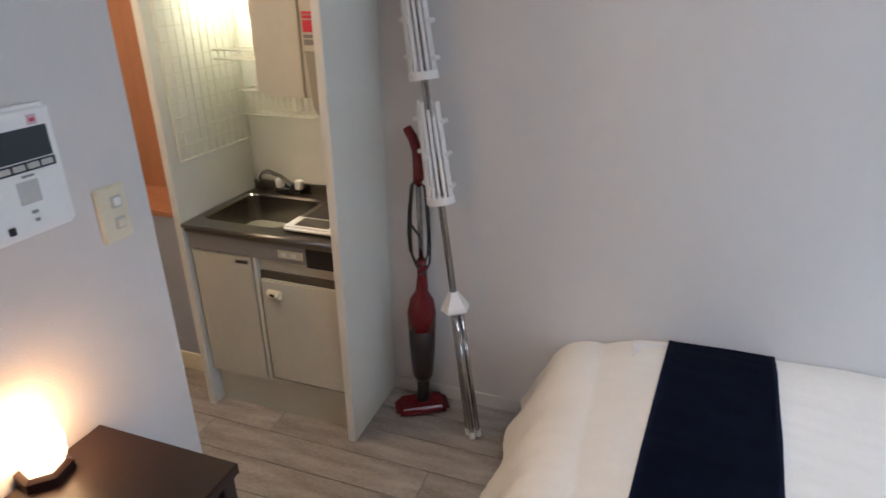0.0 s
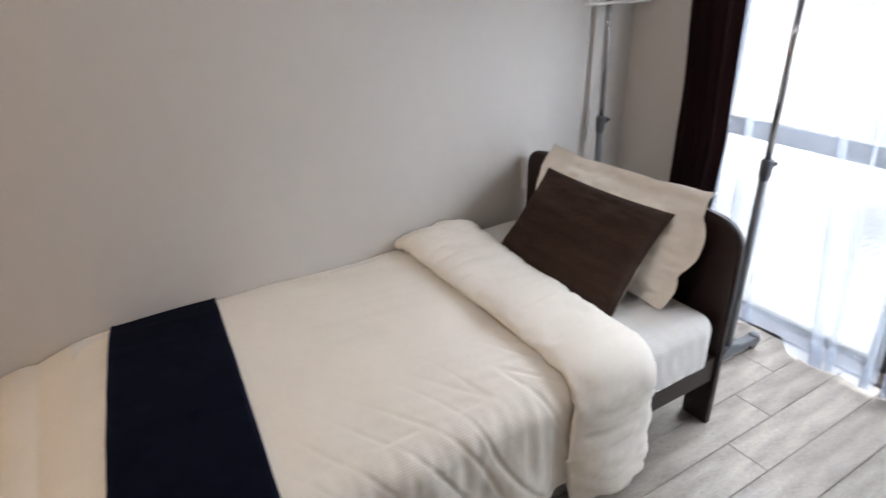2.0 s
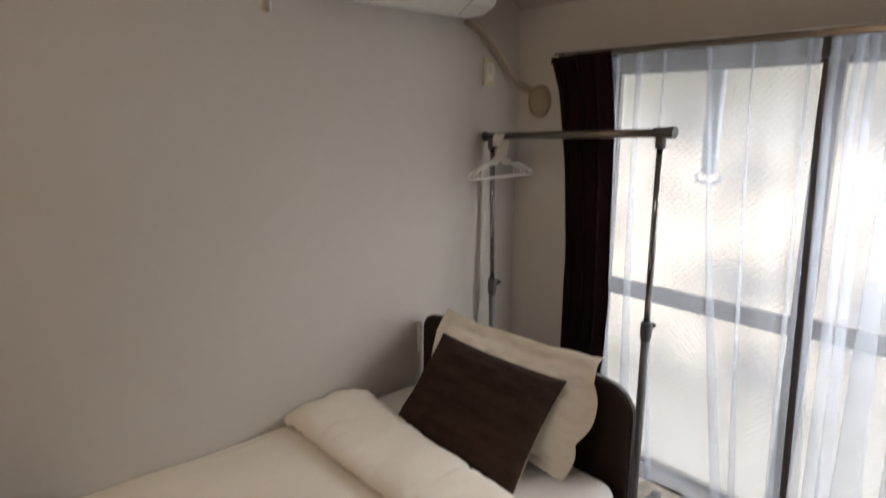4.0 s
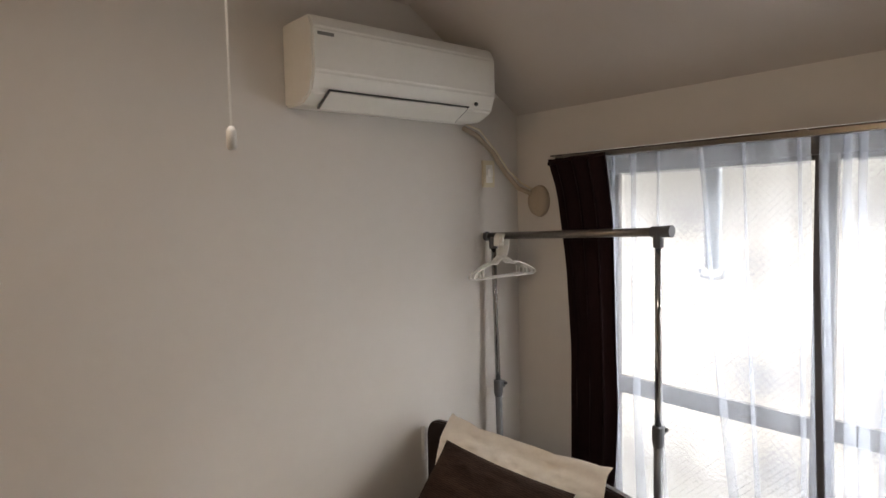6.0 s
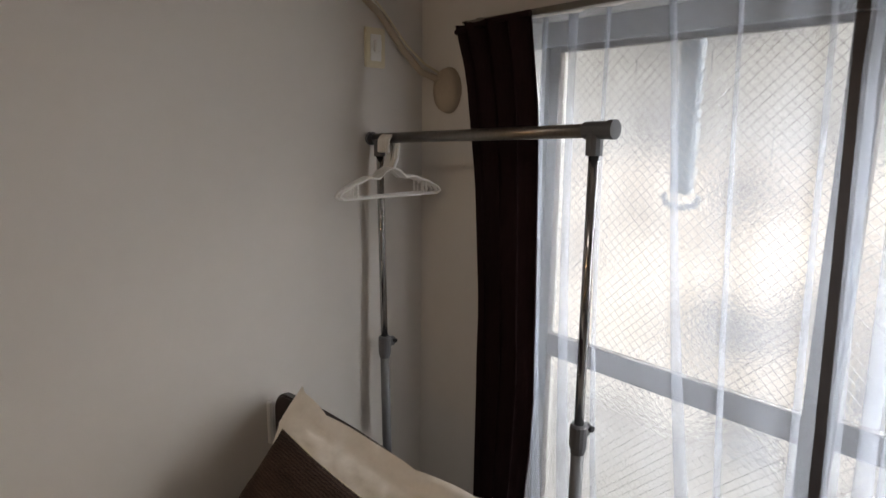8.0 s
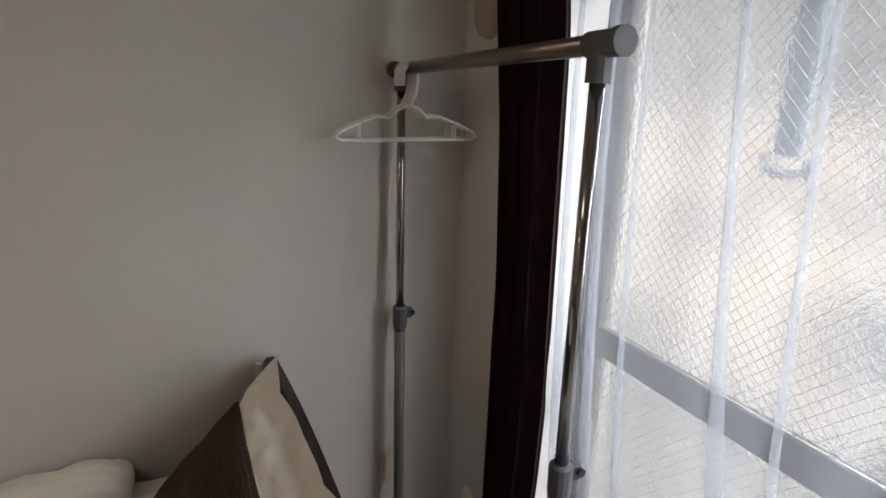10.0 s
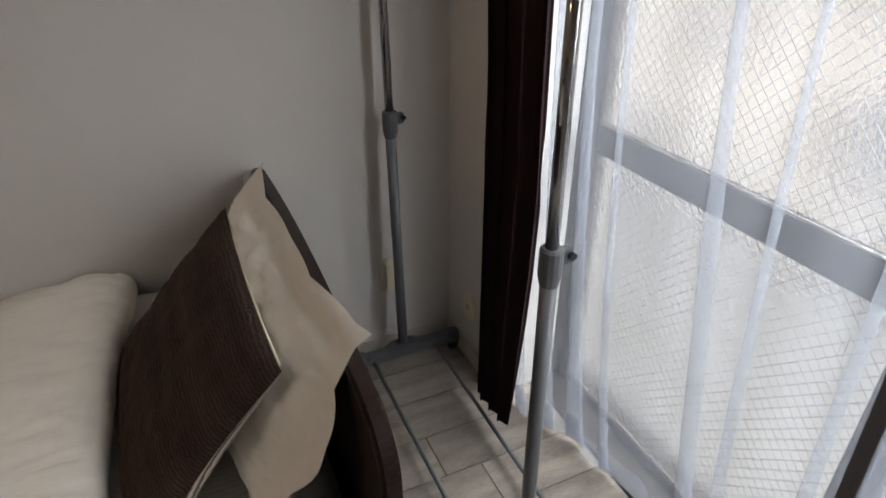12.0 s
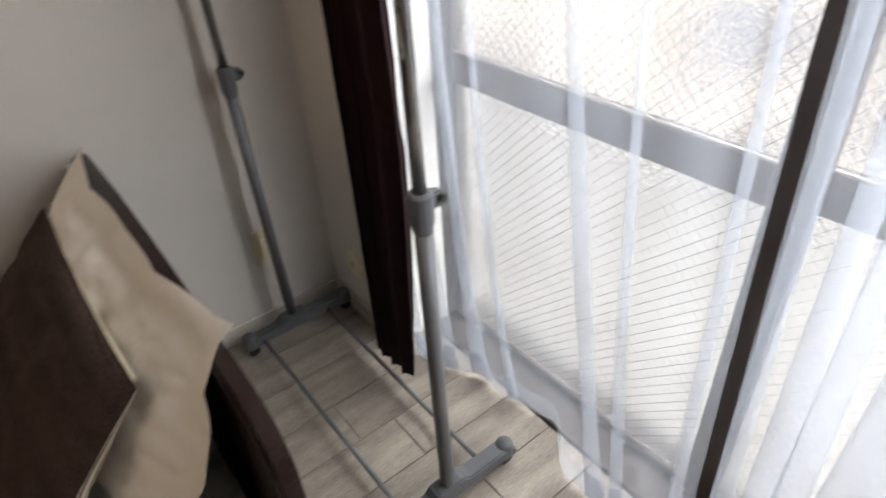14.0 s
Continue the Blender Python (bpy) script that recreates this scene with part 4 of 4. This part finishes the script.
cf = kp("control", box(-3.615, -3.515, -0.346, -0.342, 0.722, 0.752, 0.001), IVORY, "ivory control strip")
for x in (-3.59, -3.55):
    kp("knob", box(x - 0.008, x + 0.008, -0.350, -0.346, 0.73, 0.744, 0.001), WHITEPL, "", cf)
kp("hob_front", box(-3.50, KX1 - 0.002, -0.347, -0.3425, 0.700, 0.778, 0.001), BLACK, "black control glass")
# worktop with a sunk bowl
wt = thing("worktop", "stainless steel worktop with a sunk sink bowl", "worktop", (-3.7, -0.12, 0.80))
bm = bmesh.new()
X0, X1, Y0, Y1 = KX0 + 0.002, KX1 - 0.002, -0.36, 0.095
sx0, sx1, sy0, sy1 = -3.975, -3.625, -0.300, 0.020


def rounded(x0, x1, y0, y1, r, z):
    out = []
    for cx, cy, a0 in ((x1 - r, y1 - r, 0), (x0 + r, y1 - r, 90), (x0 + r, y0 + r, 180), (x1 - r, y0 + r, 270)):
        for k in range(6):
            a = radians(a0 + 18 * k)
            out.append(bm.verts.new((cx + r * math.cos(a) + 3.7, cy + r * math.sin(a) + 0.12, z)))
    return out


outer = rounded(X0, X1, Y0, Y1, 0.004, 0.01)
rim = rounded(sx0, sx1, sy0, sy1, 0.05, 0.012)
rim2 = rounded(sx0 + 0.008, sx1 - 0.008, sy0 + 0.008, sy1 - 0.008, 0.045, 0.004)
low = rounded(sx0 + 0.02, sx1 - 0.02, sy0 + 0.02, sy1 - 0.02, 0.045, -0.13)
edge = rounded(X0, X1, Y0, Y1, 0.004, -0.022)
for a, b in ((outer, rim), (rim, rim2), (rim2, low), (outer, edge)):
    for i in range(24):
        j = (i + 1) % 24
        bm.faces.new((a[i], a[j], b[j], b[i]))
bm.faces.new(low)
part("steel_top", bm, STEEL, wt, "brushed steel top and bowl")
part("front_lip", tube([(X0 + 3.7, Y0 + 0.118, 0.002), (X1 + 3.7, Y0 + 0.118, 0.002)], 0.009, sides=10), STEEL, wt, "rounded bright front lip", smooth=True)
part("drain", tube([(-0.06, 0.0, -0.129), (-0.06, 0.0, -0.124)], 0.035, sides=18), BLACK, wt, "dark drain basket")
part("upstand", box(-0.295, 0.305, 0.195, 0.213, 0.0, 0.05, 0.003), STEEL, wt)
hob = thing("hob", "dark recessed hob plate in the worktop", "hob", (-3.49, -0.10, 0.812))
part("plate", box(-0.110, 0.100, -0.185, 0.13, 0, 0.006, 0.002), SMOKE, hob)
tray = thing("tray", "clear plastic wrapped tray lying on the worktop edge", "tray", (-3.47, -0.27, 0.818))
trm = box(-0.13, 0.085, -0.055, 0.055, 0, 0.018, 0.008, segments=3)
part("wrap", trm, WHITEPL, tray)
part("contents", box(-0.09, 0.04, -0.035, 0.035, 0.018, 0.0195), STEEL, tray)
tap = thing("tap", "chrome swan-neck mixer tap with two white knobs", "tap", (-3.80, 0.045, 0.815))
part("body", box(-0.062, 0.062, -0.018, 0.018, 0, 0.022, 0.006), CHROME, tap)
part("spout", tube([(0.008, 0, 0.02), (0.004, -0.005, 0.045), (-0.018, -0.03, 0.080), (-0.048, -0.065, 0.108), (-0.066, -0.088, 0.108), (-0.073, -0.096, 0.094), (-0.073, -0.096, 0.075)],
                   [0.011, 0.010, 0.009, 0.009, 0.009, 0.009, 0.010], sides=10), CHROME, tap, smooth=True)
for x in (-0.045, 0.045):
    part("knob", tube([(x, 0, 0.022), (x, 0, 0.028), (x, 0, 0.056), (x, 0, 0.060)], [0.012, 0.018, 0.019, 0.015], sides=12), WHITEPL, tap, "white tap knob")
# wire grid on the side panel, shelf and basket
gr = thing("wire_grid", "white wire grid hung on the panel beside the sink", "wire grid", (-3.992, -0.122, 1.028))
for k in range(11):
    y = -0.195 + 0.39 * k / 10
    part("wire", tube([(0.004, y, 0.0), (0.004, y, 0.85)], 0.0019, sides=4), CREAMWIRE, gr)
for k in range(18):
    part("wire", tube([(0.007, -0.195, 0.05 * k), (0.007, 0.195, 0.05 * k)], 0.0024, sides=4), CREAMWIRE, gr)
part("rim", tube([(0.006, -0.20, 0.0), (0.006, 0.20, 0.0), (0.006, 0.20, 0.86), (0.006, -0.20, 0.86), (0.006, -0.20, -0.002)], 0.0045, sides=6), CREAMWIRE, gr)


def wire_shelf(name, label, z, y0, y1, x0, x1, h):
    ob = thing(name, label, "wire shelf", ((x0 + x1) / 2, (y0 + y1) / 2, z), "wire shelves")
    a, b, w = x0 - (x0 + x1) / 2, x1 - (x0 + x1) / 2, (y1 - y0) / 2
    bm = bmesh.new()
    for zz in (0, h):
        tube([(a, -w, zz), (b, -w, zz), (b, w, zz), (a, w, zz), (a, -w, zz)], 0.003, bm, 5)
    part("rim", bm, CREAMWIRE, ob)
    n = int((b - a) / 0.026)
    for k in range(1, n):
        x = a + (b - a) * k / n
        part("wire", tube([(x, -w, h), (x, -w, 0), (x, w, 0), (x, w, h)], 0.0018, sides=4), CREAMWIRE, ob)


wire_shelf("wire_shelf", "white wire shelf hooked on the grid", 1.352, -0.08, 0.04, -3.98, -3.66, 0.032)
wire_shelf("wire_basket", "white wire dish basket hung over the sink", 1.140, 0.00, 0.088, -3.94, -3.62, 0.090)
up = thing("wall_cupboard", "cream wall cupboard above the worktop", "cupboard", (-3.53, -0.10, 1.28))
part("body", box(-0.115, 0.149, -0.195, 0.195, 0, 0.75, 0.002), CABINET, up)
part("door", box(-0.085, 0.070, -0.215, -0.196, -0.005, 0.75, 0.003), CABINET, up, "cream flat door")
hood = thing("range_hood", "pale hood strip with printed labels beside the cupboard", "range hood", (-3.427, -0.300, 1.225))
part("front", box(-0.032, 0.046, -0.014, 0.0, 0.05, 0.80, 0.005), CABINET, hood)
part("grip", prism([(-0.016, 0.19), (0.020, 0.19), (0.030, 0.03), (0.018, -0.005), (-0.002, 0.02)], 0.010, "y", -0.024, 0.003), GRIPG, hood, "grey tapered pull grip")
for z0, z1, m in ((0.295, 0.303, REDLAB), (0.283, 0.292, REDLAB), (0.245, 0.279, REDLAB), (0.228, 0.238, GREYLAB), (0.208, 0.224, GREYLAB), (0.186, 0.190, LINE)):
    part("print", box(-0.020, 0.016, -0.0155, -0.0135, z0, z1), m, hood, "printed label")
kl = thing("kitchen_lamp", "small glowing strip lamp above the sink", "lamp", (-3.86, -0.03, 1.67))
part("tube", box(-0.13, 0.13, -0.03, 0.03, 0, 0.03, 0.008), TUBE, kl)
part("housing", box(-0.14, 0.14, -0.04, 0.04, 0.03, 0.05, 0.004), WHITEPL, kl)
part("bracket", box(-0.14, 0.14, 0.04, 0.128, 0.035, 0.045), WHITEPL, kl)

# ---- hall beside the kitchenette ----
hc = thing("hall_cabinet", "orange wood cabinet with a grey front in the hall", "cabinet", (-4.5, -0.05, 0))
part("front", box(-0.5, 0.462, -0.13, 0.145, 0.09, 0.74, 0.002), HALLGREY, hc, "grey lower front")
part("plinth", box(-0.5, 0.462, -0.137, 0.145, 0, 0.089, 0.002), IVORY, hc, "cream plinth")
part("shelf", box(-0.5, 0.462, -0.14, 0.145, 0.742, 0.765, 0.002), ORANGE, hc, "orange wood shelf")
part("back", box(-0.5, 0.462, 0.12, 0.145, 0.766, 2.4, 0.002), ORANGE, hc, "orange wood back panel")
st = thing("small_tray", "small black tray on the hall shelf", "tray", (-4.17, -0.10, 0.766))
part("plate", box(-0.09, 0.11, -0.04, 0.04, 0, 0.014, 0.004), BLACK, st)

# ---- stick vacuum ----
vac = thing("stick_vacuum", "red corded stick vacuum standing against the panel", "vacuum cleaner", (-3.18, -0.112, 0))
hd = box(-0.108, 0.108, -0.052, 0.055, 0.008, 0.052, 0.016, segments=3)
for v in hd.verts:
    if v.co.z > 0.03:
        v.co.x *= 0.86
bmesh.ops.rotate(hd, verts=hd.verts, cent=(0, 0, 0), matrix=Matrix.Rotation(radians(30), 3, "Z"))
part("floor_head", hd, RED, vac, "red floor head")
part("neck", tube([(0, 0.01, 0.04), (0, 0.02, 0.09), (0, 0.02, 0.15)], [0.03, 0.024, 0.026], sides=12), BLACK, vac, smooth=True)
part("bin", tube([(0, 0.02, 0.14), (0, 0.02, 0.17), (0, 0.02, 0.28), (0, 0.02, 0.385)], [0.028, 0.042, 0.050, 0.052], sides=18), SMOKE, vac, "smoky dust bin", smooth=True)
part("motor", tube([(0, 0.02, 0.383), (0, 0.02, 0.45), (0, 0.025, 0.50), (0, 0.03, 0.535), (0.002, 0.03, 0.60), (0.002, 0.03, 0.665)],
                   [0.054, 0.056, 0.046, 0.024, 0.019, 0.018], sides=18), RED, vac, "red motor housing", smooth=True)
part("tube", tube([(0.0, 0.03, 0.66), (-0.008, 0.04, 0.97)], 0.011, sides=12), CHROME, vac, "chrome tube", smooth=True)
part("handle", tube([(-0.008, 0.04, 0.955), (-0.005, 0.04, 1.02), (-0.012, 0.045, 1.07), (-0.030, 0.05, 1.115), (-0.052, 0.055, 1.145)],
                    [0.019, 0.021, 0.019, 0.018, 0.016], sides=12), RED, vac, "red curved handle", smooth=True)
cb = bmesh.new()
for s, dz in ((-0.032, 0.0), (-0.04, 0.02), (0.030, 0.01), (0.037, -0.02)):
    tube([(-0.008, 0.03, 0.975), (s * 0.7, 0.022, 0.95), (s, 0.02, 0.85), (s * 1.1, 0.02, 0.75 + dz), (s, 0.02, 0.68 + dz), (s * 0.5, 0.02, 0.64 + dz), (0, 0.012, 0.63 + dz)], 0.0042, cb, 6)
tube([(-0.03, 0.018, 0.80), (0.0, 0.01, 0.77), (0.012, 0.01, 0.745)], 0.005, cb, 6)
part("cable", cb, BLACK, vac, "looped black cable", smooth=True)

# ---- folded drying stand ----
ds = thing("drying_stand", "folded steel drying stand with white plastic arms leaning on the wall", "drying stand", (-2.935, -0.205, 0))
A, B = Vector((0, 0, 0.015)), Vector((-0.300, 0.150, 1.85))


def along(t, dx=0.0, dy=0.0):
    p = A + (B - A) * t
    return p + Vector((dx, dy, 0))


part("pole", tube([along(0.28), along(1.0)], 0.0125, sides=12), CHROME, ds, "steel pole", smooth=True)
for dx, dy in ((-0.017, 0.0), (0.003, -0.016), (0.021, 0.004)):
    part("leg", tube([along(0.012, dx, dy), along(0.285, dx * 0.8, dy * 0.8)], 0.0095, sides=10), CHROME, ds, "folded steel leg", smooth=True)
    part("foot_cap", tube([along(0.0, dx, dy), along(0.014, dx, dy)], 0.0115, sides=10), WHITEPL, ds, "white foot cap")
part("collar", tube([along(0.270), along(0.278), along(0.285), along(0.315)], [0.022, 0.055, 0.052, 0.016], sides=5), WHITEPL, ds, "white leg collar")
for t0, t1 in ((0.492, 0.672), (0.712, 0.90)):
    hub = tube([along(t0 - 0.004), along(t0 + 0.010)], 0.048, sides=18)
    hb = part("hub", hub, WHITEPL, ds, "white arm hub")
    for k in range(13):
        a = 2 * math.pi * k / 13 + 0.2
        r0, r1 = 0.042, 0.034
        o0, o1 = (math.cos(a) * r0, math.sin(a) * r0), (math.cos(a) * r1, math.sin(a) * r1)
        arm = tube([along(t0, *o0), along(t1 - 0.012 * (k % 3), *o1)], 0.0055, sides=6)
        if k % 3 == 0:
            for q in (0.18, 0.5, 0.82):
                pq = along(t0 + (t1 - t0) * q, math.cos(a) * 0.042, math.sin(a) * 0.042)
                bmesh.ops.create_cone(arm, cap_ends=True, segments=8, radius1=0.008, radius2=0.008, depth=0.008,
                                      matrix=Matrix.Translation(pq + Vector((math.cos(a) * 0.01, math.sin(a) * 0.01, 0))) @ pose(0, 0, 0, 90, 0, 0))
        part("arm", arm, WHITEPL, hb, "white folded arm")

# ---- floor planks, last ----
PITCH, LEN = 0.1465, 0.92
shared = {}


def plank(x0, x1, y0, y1):
    key = (round(x1 - x0, 3), round(y1 - y0, 3))
    if key not in shared:
        bm = box(-key[0] / 2, key[0] / 2, -key[1] / 2, key[1] / 2, -0.01, 0.0, 0.0012, segments=1)
        me = bpy.data.meshes.new("plank")
        bm.to_mesh(me)
        bm.free()
        me.materials.append(PLANK)
        shared[key] = me
    ob = new("plank", shared[key])
    ob.parent = floor_ob
    ob.location = ((x0 + x1) / 2, (y0 + y1) / 2, 0)


for k in range(-7, 15):
    ya = -1.011 - PITCH * k
    yb = ya - PITCH
    if ya > 0.15 or yb < ROOM_Y0:
        continue
    off = 0.185 if k == -3 else (-0.25 * k)
    x = -0.352 + (off % LEN) - LEN * 7
    east = 0.133 if WIN_Y0 < (ya + yb) / 2 < WIN_Y1 else 0.0
    while x < east:
        a, b = max(x, -5.5), min(x + LEN, east)
        if b - a > 0.02:
            plank(a + 0.0012, b - 0.0012, yb + 0.0012, ya - 0.0012)
        x += LEN
